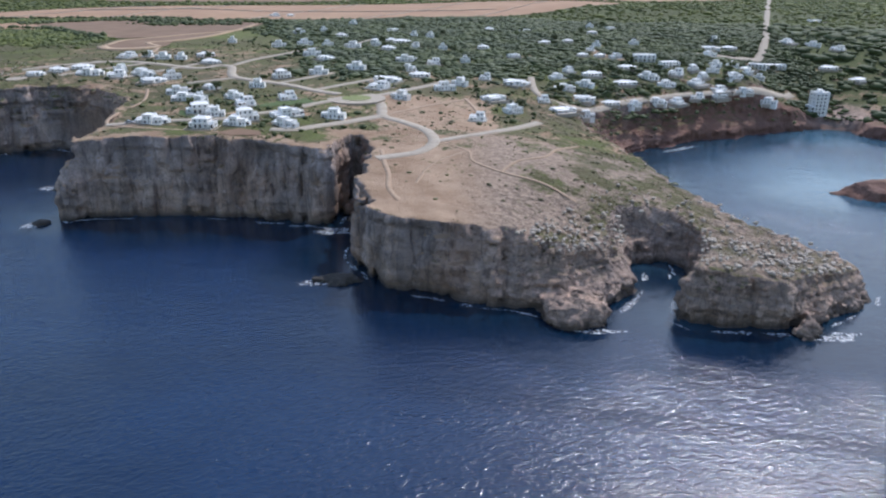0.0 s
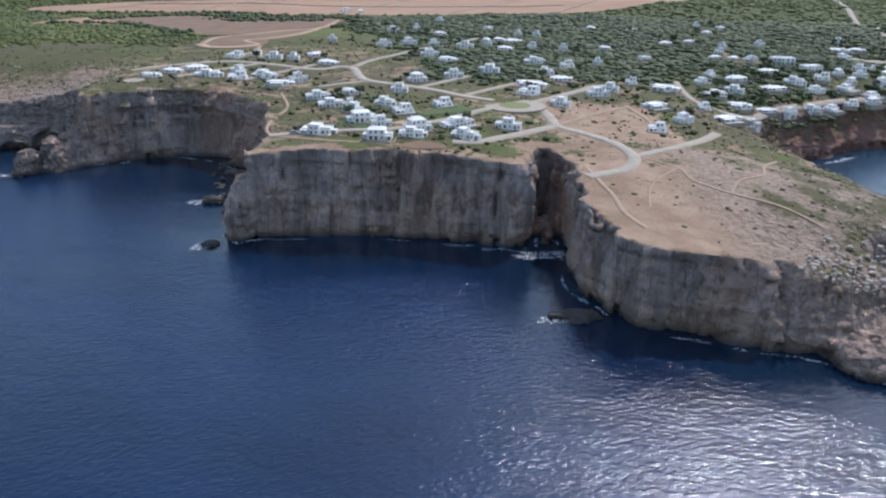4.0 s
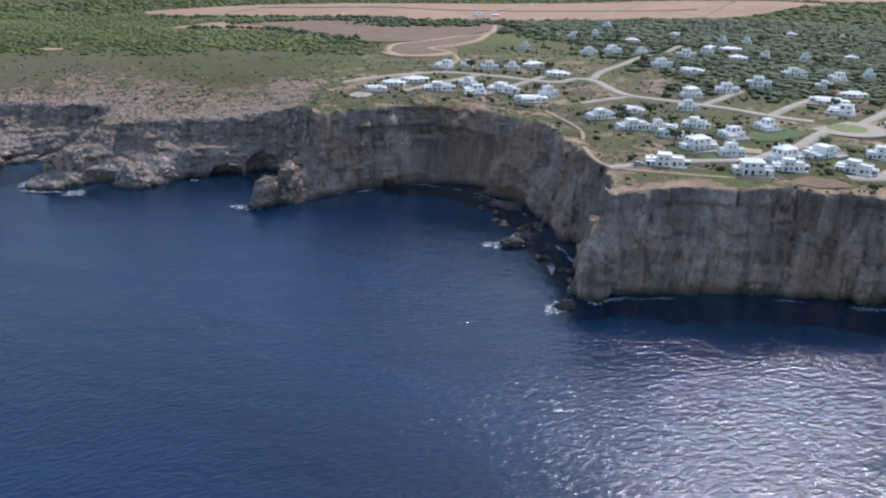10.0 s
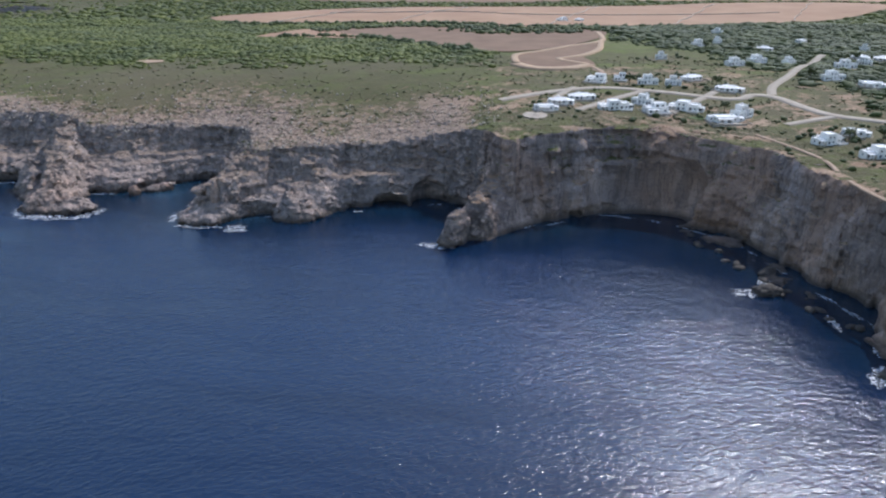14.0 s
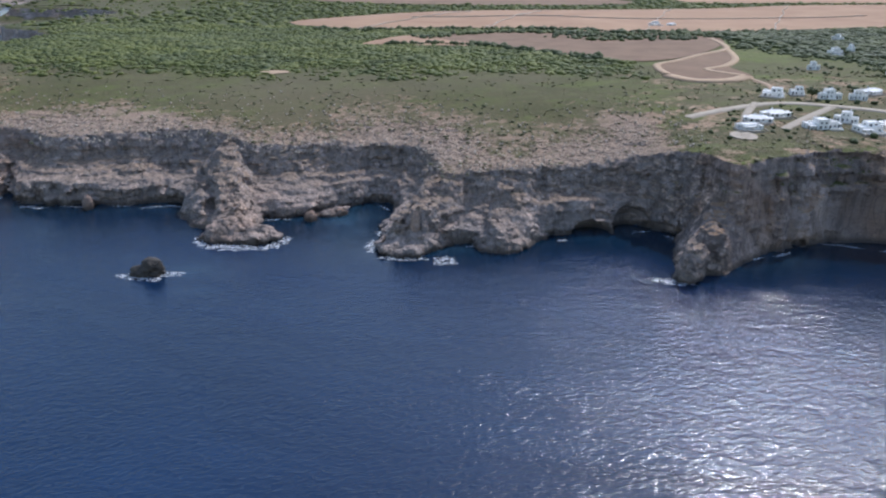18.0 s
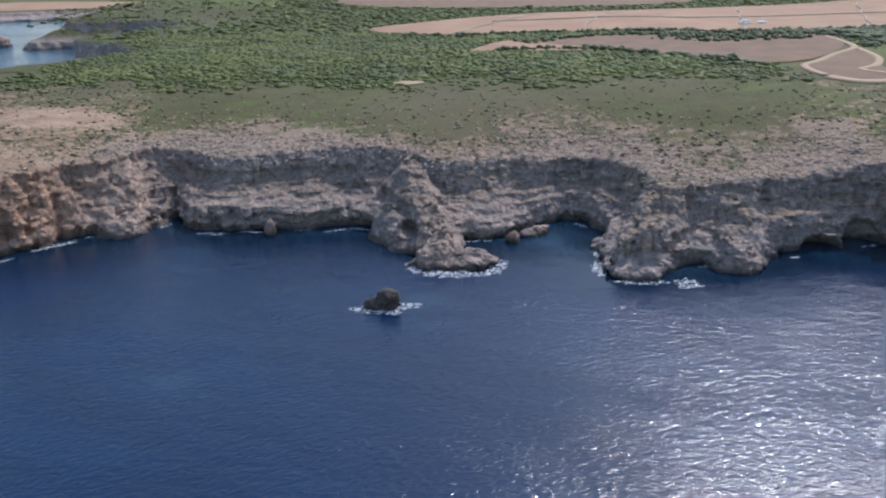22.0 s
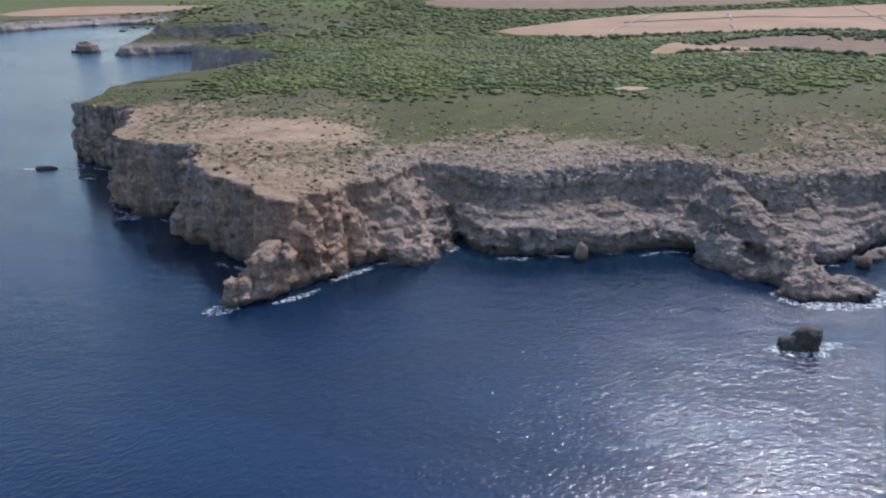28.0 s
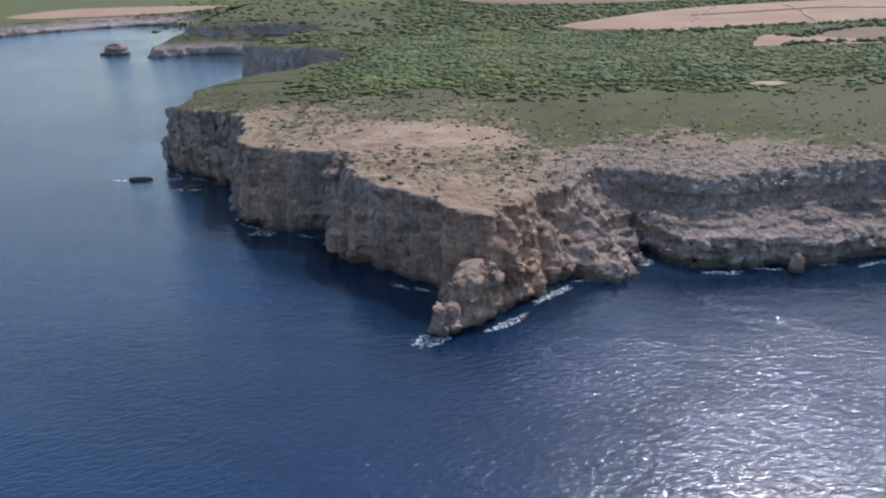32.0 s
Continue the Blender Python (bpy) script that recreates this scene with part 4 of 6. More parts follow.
def flat_roof(thing, x0, x1, y0, y1, z, rise=0.45):
    part("roof", box(bmesh.new(), x0, x1, y0, y1, z, z + 0.22, 0.05), WHITE, thing)
    bm = bmesh.new()
    for a, b, c, e in ((x0, x1, y0, y0 + 0.25), (x0, x1, y1 - 0.25, y1), (x0, x0 + 0.25, y0 + 0.25, y1 - 0.25), (x1 - 0.25, x1, y0 + 0.25, y1 - 0.25)):
        box(bm, a, b, c, e, z + 0.22, z + 0.22 + rise)
    part("parapet", bm, WHITE, thing)


def pitched_roof(thing, x0, x1, y0, y1, z, rise, hip=0.0):
    o = 0.4
    bm = bmesh.new()
    a = [bm.verts.new(p) for p in ((x0 - o, y0 - o, z), (x1 + o, y0 - o, z), (x1 + o, y1 + o, z), (x0 - o, y1 + o, z))]
    ym = (y0 + y1) / 2
    r = [bm.verts.new((x0 - o + hip, ym, z + rise)), bm.verts.new((x1 + o - hip, ym, z + rise))]
    for f in ((a[0], a[1], r[1], r[0]), (a[2], a[3], r[0], r[1]), (a[1], a[2], r[1]), (a[3], a[0], r[0]), (a[3], a[2], a[1], a[0])):
        bm.faces.new(f)
    bmesh.ops.recalc_face_normals(bm, faces=bm.faces[:])
    part("roof", bm, WHITE, thing, "white limewashed tile roof")
    part("ridge_cap", box(bmesh.new(), x0 - o + hip, x1 + o - hip, ym - 0.2, ym + 0.2, z + rise, z + rise + 0.18, 0.05), WHITE, thing)


def chimney(thing, x, y, z, tall=1.3):
    bm = box(bmesh.new(), x - 0.4, x + 0.4, y - 0.35, y + 0.35, z, z + tall)
    box(bm, x - 0.5, x + 0.5, y - 0.45, y + 0.45, z + tall, z + tall + 0.15)
    part("chimney", bm, WHITE, thing)


def terrace(thing, x0, x1, y0, y1, low_wall=True):
    part("terrace", box(bmesh.new(), x0, x1, y0, y1, -4.0, 0.12, 0.05), PAVING, thing, "pale paved terrace")
    if low_wall:
        bm = bmesh.new()
        for a, b, c, e in ((x0, x1, y0, y0 + 0.25), (x0, x0 + 0.25, y0 + 0.25, y1), (x1 - 0.25, x1, y0 + 0.25, y1)):
            box(bm, a, b, c, e, 0.12, 0.85, 0.04)
        part("terrace_wall", bm, WHITE, thing)


def house_base(label):
    return tagged(new("villa"), label, "house", "villas of the settlement")


def annex(thing, x0, x1, y0, y1, tall, hip=True):
    """A lower white wing with one opening and its own roof."""
    w = x1 - x0
    block(thing, x0, x1, y0, y1, -1.2, tall, {"front": [(w * 0.3, w * 0.3 + 1.0, 2.1, 3.2)]}, "annex_wall")
    if hip:
        pitched_roof(thing, x0, x1, y0, y1, tall, 0.9, (w + 0.8) * 0.35)
    else:
        flat_roof(thing, x0, x1, y0, y1, tall, 0.35)


def garden_wall(thing, x0, x1, y0, y1):
    for a, b, c, e in ((x0, x1 - 3, y0, y0 + 0.3), (x0, x0 + 0.3, y0 + 0.3, y1), (x1 - 0.3, x1, y0, y1)):
        part("garden_wall", box(bmesh.new(), a, b, c, e, -3.0, 0.7, 0.06), DRY_WALL, thing, "low dry-stone garden wall")


def porch_arches(thing, x0, x1, y, deep, tall, count):
    """A row of white pillars under a flat porch slab."""
    part("porch_slab", box(bmesh.new(), x0, x1, y - deep, y, tall, tall + 0.3, 0.06), WHITE, thing)
    for i in range(count + 1):
        x = x0 + 0.25 + (x1 - x0 - 0.5) * i / count
        part("pillar", box(bmesh.new(), x - 0.25, x + 0.25, y - deep, y - deep + 0.4, -1.2, tall, 0.05), WHITE, thing)


def bungalow():
    t = house_base("white single-storey villa with flat roof and porch")
    block(t, -6, 6, -3, 4.5, -1.2, 3.2, {"front": [(1.6, 3.2, 1.3, 3.5), (5.0, 6.4, 2.2, 3.5), (8.8, 10.2, 2.2, 3.5)], "left": [(1.5, 2.9, 2.2, 3.5), (4.6, 6, 2.2, 3.5)], "right": [(1.5, 2.9, 2.2, 3.5), (4.6, 6, 2.2, 3.5)]})
    flat_roof(t, -6, 6, -3, 4.5, 3.2)
    block(t, -5.6, 2.4, -5.6, -3, -1.2, 2.8, {"front": [(0.8, 2.6, 1.3, 3.4), (4.6, 6.6, 1.3, 3.4)], "left": [(0.6, 2.0, 1.3, 3.3)]}, "porch_wall", 0.35, False)
    part("porch_roof", box(bmesh.new(), -5.8, 2.6, -5.8, -3, 2.8, 3.0, 0.05), WHITE, t)
    chimney(t, 3.5, 1.5, 3.4)
    terrace(t, -6.5, 6, -9, -5.6, False)
    annex(t, 6, 9.5, -1.5, 3.5, 2.5)
    annex(t, -9, -6, 0, 4.2, 2.8, False)
    garden_wall(t, -10, 10.5, -10, 5)
    return t


def two_storey():
    t = house_base("white two-storey villa with flat roof and upper terrace")
    block(t, -6.5, 4, -3.5, 4.5, -1.2, 6.2, {"front": [(1.2, 2.6, 1.3, 3.5), (4.4, 5.8, 1.3, 3.5), (8.0, 9.2, 2.1, 3.4), (1.2, 2.4, 4.7, 6.6), (4.4, 5.6, 5.3, 6.6), (8.0, 9.2, 5.3, 6.6)], "left": [(1.2, 2.6, 2.1, 3.5), (4.8, 6.2, 2.1, 3.5), (1.2, 2.6, 5.4, 6.8), (4.8, 6.2, 5.4, 6.8)], "right": [(2, 3.4, 5.4, 6.8), (5, 6.4, 5.4, 6.8)]})
    pitched_roof(t, -6.5, 4, -3.5, 4.5, 6.2, 1.5, 3.6)
    block(t, 4, 8, -2.5, 4, -1.2, 3.1, {"front": [(1, 3, 1.3, 3.5)], "right": [(2, 3.6, 2.1, 3.5)]}, "wing_wall")
    flat_roof(t, 4, 8, -2.5, 4, 3.1, 0.8)
    part("balcony", box(bmesh.new(), -6.5, 0.5, -5.4, -3.5, 3.05, 3.25), WHITE, t)
    bm = box(bmesh.new(), -6.5, 0.5, -5.4, -5.2, 3.25, 4.1)
    box(bm, -6.5, -6.3, -5.2, -3.5, 3.25, 4.1)
    box(bm, 0.3, 0.5, -5.2, -3.5, 3.25, 4.1)
    part("balcony_wall", bm, WHITE, t)
    for x in (-6.3, -3.1, 0.1):
        part("column", box(bmesh.new(), x - 0.18, x + 0.18, -5.36, -5.0, -1.2, 3.05, 0.03), WHITE, t)
    chimney(t, -4, 2.5, 6.4)
    terrace(t, -7, 8, -8.2, -5.4, False)
    annex(t, -9.8, -6.5, -1.5, 4, 2.9)
    porch_arches(t, 4.0, 8.0, -2.5, 2.2, 2.6, 2)
    garden_wall(t, -10.4, 10.4, -9.5, 6)
    return t


def gabled():
    t = house_base("white villa with low pitched whitewashed roof")
    block(t, -6, 5, -3.5, 4, -1.2, 3.0, {"front": [(1, 3, 1.3, 3.5), (4.2, 6.2, 1.3, 3.5), (7.6, 9.2, 2.1, 3.4)], "left": [(1.4, 2.8, 2.1, 3.4), (4.4, 5.8, 2.1, 3.4)], "right": [(1.4, 2.8, 2.1, 3.4)]})
    pitched_roof(t, -6, 5, -3.5, 4, 3.0, 1.7, 2.2)
    block(t, 5, 8.5, -1.8, 3.4, -1.2, 2.7, {"front": [(1, 2.6, 1.3, 3.3)], "right": [(1.8, 3.2, 2.1, 3.3)]}, "wing_wall")
    pitched_roof(t, 5.4, 8.5, -1.8, 3.4, 2.7, 0.9, 1.2)
    chimney(t, -2.5, 1.8, 3.9)
    terrace(t, -6, 3, -7, -3.5)
    annex(t, -9.2, -6, -2, 3, 2.6)
    porch_arches(t, -6.0, 2.0, -3.5, 2.4, 2.5, 3)
    garden_wall(t, -9.8, 9.6, -8.5, 5)
    return t


def stepped():
    t = house_base("white stepped villa with roof room and outside stair")
    block(t, -7, 5, -3, 4.5, -1.2, 3.1, {"front": [(1.2, 2.6, 1.3, 3.4), (4.4, 5.8, 2.1, 3.4), (9.6, 10.8, 2.1, 3.4)], "left": [(1.6, 3, 2.1, 3.4), (4.6, 6, 2.1, 3.4)], "right": [(2, 3.4, 2.1, 3.4)]})
    flat_roof(t, -7, 5, -3, 4.5, 3.1, 0.7)
    block(t, -2, 4.6, -0.5, 4.2, 3.32, 6.1, {"front": [(0.8, 2.4, 0.2, 2.2), (3.8, 5.4, 0.8, 2.1)], "left": [(1.4, 2.8, 0.8, 2.1)], "right": [(1.4, 2.8, 0.8, 2.1)]}, "upper_wall")
    flat_roof(t, -2, 4.6, -0.5, 4.2, 6.1)
    for i in range(9):
        part("stair_step", box(bmesh.new(), 5 + 0.0, 6.1, -3 + i * 0.42, -2.58 + i * 0.42, -1.2, 0.3 + i * 0.33), WHITE, t)
    chimney(t, -5.5, 2.6, 3.3)
    terrace(t, -7.4, 5, -7.2, -3)
    annex(t, -3.5, 3, 4.5, 8, 2.8)
    porch_arches(t, -7.0, -1.0, -3.0, 2.2, 2.5, 2)
    garden_wall(t, -8.4, 7, -8.6, 8)
    return t


def cube_cluster(label, cubes):
    """Several white cubes of different heights, built against one another, each with its openings and flat roof."""
    t = house_base(label)
    for i, (x0, x1, y0, y1, tall) in enumerate(cubes):
        w, deep = x1 - x0, y1 - y0
        front = [(w * 0.15, w * 0.15 + 1.2, 1.3, 3.3), (w * 0.6, w * 0.6 + 1.1, 2.1, 3.3)]
        if tall > 4.5:
            front += [(w * 0.2, w * 0.2 + 1.0, 5.0, 6.2), (w * 0.62, w * 0.62 + 1.0, 5.0, 6.2)]
        block(t, x0, x1, y0, y1, -1.2, tall, {"front": front, "left": [(deep * 0.4, deep * 0.4 + 1.1, 2.1, 3.3)] if i in (1, 2) else []}, "wall" if i == 0 else "wing_wall")
        flat_roof(t, x0, x1, y0, y1, tall, 0.4 + 0.25 * (i % 2))
    return t


def patio_cluster():
    t = cube_cluster("white cubic villa of stepped blocks round a patio", [(-4, 3, -2, 4, 5.9), (3.02, 8, -3.5, 2, 3.0), (-8.5, -4.02, -4, 1.5, 3.2), (-7.5, -4.02, 1.52, 5, 2.6)])
    terrace(t, -3.9, 3, -6.5, -2.02)
    chimney(t, 1.5, 2.5, 6.1)
    return t


def tower_cluster():
    t = cube_cluster("white cubic villa with tall middle block and low wings", [(-3, 2.5, -3, 3, 6.4), (2.52, 7.5, -1, 4.5, 4.0), (-7.5, -3.02, -1.5, 4, 3.0), (-2, 2.5, 3.02, 7, 2.8), (7.52, 10, 0, 3.5, 2.5)])
    porch_arches(t, -7.2, -3.2, -1.52, 2.2, 2.4, 2)
    terrace(t, 2.6, 8.5, -5, -1.02)
    chimney(t, -5, 2.0, 3.2)
    return t


def row_house():
    t = house_base("white terraced apartments with balconies on two floors")
    holes = [(x, x + 1.5, z, z + 2.1) for z in (1.3, 4.3) for x in (1.0, 4.6, 8.2, 11.8, 15.4)]
    block(t, -9, 9, -3, 4.5, -1.2, 6.1, {"front": holes, "left": [(2, 3.4, 2.1, 3.5), (2, 3.4, 5.1, 6.5)], "right": [(2, 3.4, 2.1, 3.5), (2, 3.4, 5.1, 6.5)]})
    flat_roof(t, -9, 9, -3, 4.5, 6.1)
    for i in range(5):
        x = -8.9 + i * 3.6
        part("balcony", box(bmesh.new(), x, x + 3.2, -4.6, -3, 2.9, 3.1), WHITE, t)
        bm = box(bmesh.new(), x, x + 3.2, -4.6, -4.45, 3.1, 3.95)
        part("balcony_wall", bm, WHITE, t)
        part("party_wall", box(bmesh.new(), x + 3.2, x + 3.4, -4.6, -3, -1.2, 6.0), WHITE, t)
    chimney(t, -4, 1.5, 6.3)
    return t


def hotel():
    t = tagged(new("hotel"), "tall white hotel block with balconies on every floor", "hotel")
    n = 7
    holes = [(x, x + 1.6, 1.6 + 3 * k, 3.4 + 3 * k) for k in range(n - 1) for x in (1.4, 5.0, 8.6)]
    sides = [(x, x + 1.0, 2.1 + 3 * k, 3.3 + 3 * k) for k in range(n - 1) for x in (2.2, 6.4)]
    block(t, -6.5, 6.5, -5, 5, -2, 17.5, {"front": holes, "left": sides, "right": sides})
    flat_roof(t, -6.5, 6.5, -5, 5, 17.5, 0.7)
    for k in range(1, n - 1):
        for x in (-5.9, -2.3, 1.3):
            part("balcony", box(bmesh.new(), x, x + 3.2, -6.3, -5, -0.8 + 3 * k, -0.6 + 3 * k), WHITE, t)
            part("balcony_wall", box(bmesh.new(), x, x + 3.2, -6.3, -6.15, -0.6 + 3 * k, 0.3 + 3 * k), WHITE, t)
    block(t, -10, -6.5, -6, 4, -2, 6, {"front": [(0.6, 2.8, 2.2, 4.4), (0.6, 2.8, 5.2, 7.2)]}, "wing_wall")
    flat_roof(t, -10, -6.5, -6, 4, 6)
    part("stair_house", box(bmesh.new(), -2, 2, -1, 3, 17.7, 20.2, 0.05), WHITE, t)
    return t


# ---------------------------------------------------------------- where the villas stand: x, y, width, floors
VILLAS_CLIFF = [
    (-278, 518, 10, 1), (-269, 533, 14, 1), (-257, 544, 15, 1), (-244, 522, 16, 2), (-227, 535, 13, 2), (-223, 519, 17, 1), (-209, 525, 16, 2), (-194, 504, 14, 1),
    (-243, 589, 15, 1), (-229, 593, 10, 1), (-215, 585, 14, 1), (-201, 583, 11, 1), (-187, 598, 14, 1), (-174, 567, 17, 1), (-188, 678, 9, 1),
]
VILLAS_MID = [
    (-164, 461, 12, 2), (-153, 439, 13, 2), (-147, 474, 9, 1), (-139, 425, 12, 1), (-125, 442, 10, 2), (-119, 477, 11, 1), (-132, 405, 16, 2), (-113, 424, 13, 1),
    (-151, 382, 14, 2), (-122, 396, 11, 1), (-93, 441, 12, 1), (-110, 507, 13, 2), (-88, 520, 14, 1), (-93, 578, 13, 1), (-106, 599, 20, 1), (-65, 539, 17, 1),
    (-86, 398, 16, 2), (-83, 378, 12, 2), (-61, 401, 14, 1), (-44, 479, 16, 1), (-42, 501, 15, 1), (-30, 537, 9, 2), (-21, 519, 13, 1), (-29, 454, 13, 1),
]
VILLAS_WOOD = [
    (-80, 643, 17, 1), (-105, 670, 12, 1), (-125, 673, 17, 1), (-144, 659, 16, 1), (-144, 750, 15, 1), (-124, 771, 9, 1), (-101, 730, 13, 1), (-42, 670, 17, 1),
    (-50, 627, 14, 1), (-29, 637, 8, 1), (-19, 708, 10, 1), (-34, 572, 15, 2), (-12, 561, 14, 1), (-4, 485, 15, 2), (-121, 372, 15, 2), (-107, 377, 11, 2),
    (6, 500, 12, 1), (-104, 843, 12, 1), (-57, 776, 10, 1), (-34, 719, 9, 1), (-7, 625, 8, 1), (-63, 654, 12, 2), (-52, 687, 11, 1), (10, 571, 8, 1),
]
VILLAS_BAY = [
    (26, 470, 12, 1), (15, 416, 11, 1), (36, 445, 13, 1), (23, 521, 9, 1), (42, 516, 14, 1), (73, 541, 11, 2), (75, 519, 12, 2), (92, 533, 14, 1),
    (68, 471, 14, 1), (84, 476, 12, 1), (106, 512, 12, 1), (123, 516, 11, 2), (139, 525, 11, 2), (155, 529, 12, 1), (172, 540, 11, 1), (189, 546, 12, 2),
    (208, 555, 12, 2), (129, 578, 16, 1), (122, 546, 16, 1), (110, 626, 10, 1), (101, 607, 10, 1), (114, 607, 10, 1), (126, 604, 12, 2), (25, 630, 8, 1),
]
VILLAS_SLOPE = [
    (146, 598, 18, 2), (162, 586, 18, 2), (178, 578, 10, 2), (192, 576, 12, 1), (176, 558, 17, 1), (205, 568, 18, 1), (263, 640, 20, 2), (206, 633, 22, 1),
    (229, 695, 12, 1), (215, 664, 16, 1), (235, 672, 14, 1), (152, 551, 14, 1), (191, 553, 14, 1), (220, 582, 11, 1), (132, 766, 9, 1), (148, 748, 9, 1),
    (68, 739, 10, 1), (77, 656, 11, 1), (97, 663, 8, 1), (118, 646, 8, 1), (151, 659, 11, 1), (47, 595, 8, 1), (245, 631, 17, 2), (36, 766, 8, 1),
]
VILLAS_EAST = [(-222, 1006, 16, 1), (-204, 1012, 10, 1), (298, 706, 18, 1), (318, 700, 18, 1), (336, 690, 17, 1), (398, 938, 20, 1), (465, 1030, 20, 1), (311, 650, 18, 1), (326, 628, 18, 1), (228, 556, 14, 2), (125, 711, 8, 1)]
VILLAS_MORE = [
    (-184, 512, 9, 1), (-142, 436, 9, 1), (-104, 388, 10, 2),
    (86, 506, 10, 1), (182, 566, 11, 2), (198, 590, 12, 2), (214, 600, 12, 1),
    (232, 590, 11, 2), (140, 560, 12, 2), (164, 570, 11, 1), (100, 555, 11, 1), (84, 560, 11, 1), (58, 482, 9, 1), (228, 610, 12, 1),
]
VILLAS = VILLAS_MORE + VILLAS_CLIFF + VILLAS_MID + VILLAS_WOOD + VILLAS_BAY + VILLAS_SLOPE + VILLAS_EAST


def z_at(x, y):
    return float(land_height(np.array([x], float), np.array([y], float))[0])


KINDS = {"bungalow": [bungalow(), 12.5], "two_storey": [two_storey(), 15.0], "gabled": [gabled(), 14.5], "stepped": [stepped(), 13.0], "row": [row_house(), 18.0], "patio": [patio_cluster(), 13.0], "tower": [tower_cluster(), 13.0]}
pick = random.Random(7)
used_once = set()
for n, (x, y, wide, floors) in enumerate(VILLAS):
    kind = ("row" if wide >= 17 else pick.choice(["two_storey", "patio", "tower", "tower"])) if floors > 1 else pick.choice(["bungalow", "gabled", "patio", "patio", "stepped"])
    proto, nominal = KINDS[kind]
    s = min(max(wide / nominal * (0.96 if x < -180 else 1.05 if y < 560 else 0.9), 0.62), 1.2)
    m = pose(x, y + 2, z_at(x, y) + 0.15, 0, 0, pick.uniform(-40, 40)) @ Matrix.Diagonal((s, s, 0.86 if x < 60 else 0.74, 1))
    if kind in used_once:
        copy_thing(proto, m)
    else:
        used_once.add(kind)
        proto.matrix_basis = m
h = hotel()
h.matrix_basis = pose(276, 584, 9, 0, 0, 10) @ Matrix.Scale(0.85, 4)


# ---------------------------------------------------------------- roads
def ribbon(points, width, lift, step=3.0):
    p = np.array(points, float)
    out = [p[0]]
    for a, b, c, e in zip(np.vstack([p[:1], p[:-2]]), p[:-1], p[1:], np.vstack([p[2:], p[-1:]])):
        k = max(int(np.hypot(*(c - b)) / step), 1)
        for u in np.arange(1, k + 1) / k:
            out.append(b + 0.5 * u * (c - a + u * (2 * a - 5 * b + 4 * c - e + u * (3 * (b - c) + e - a))))
    q = np.array(out)
    t = np.gradient(q, axis=0)
    t /= np.maximum(np.linalg.norm(t, axis=1, keepdims=True), 1e-6)
    nrm = np.stack([-t[:, 1], t[:, 0]], 1)
    rows = []
    for k, o in enumerate((-0.5, -0.47, 0.0, 0.47, 0.5)):
        xy = q + nrm * (o * width)
        z = land_height(xy[:, 0], xy[:, 1]) + (lift if 0 < k < 4 else -0.3)
        rows.append(np.column_stack([xy, z]))
    v = np.concatenate(rows)
    n = len(q)
    i = np.arange(n - 1)
    f = np.concatenate([np.stack([k * n + i, k * n + i + 1, (k + 1) * n + i + 1, (k + 1) * n + i], 1)[:, ::-1] for k in range(4)])
    return v, f, q


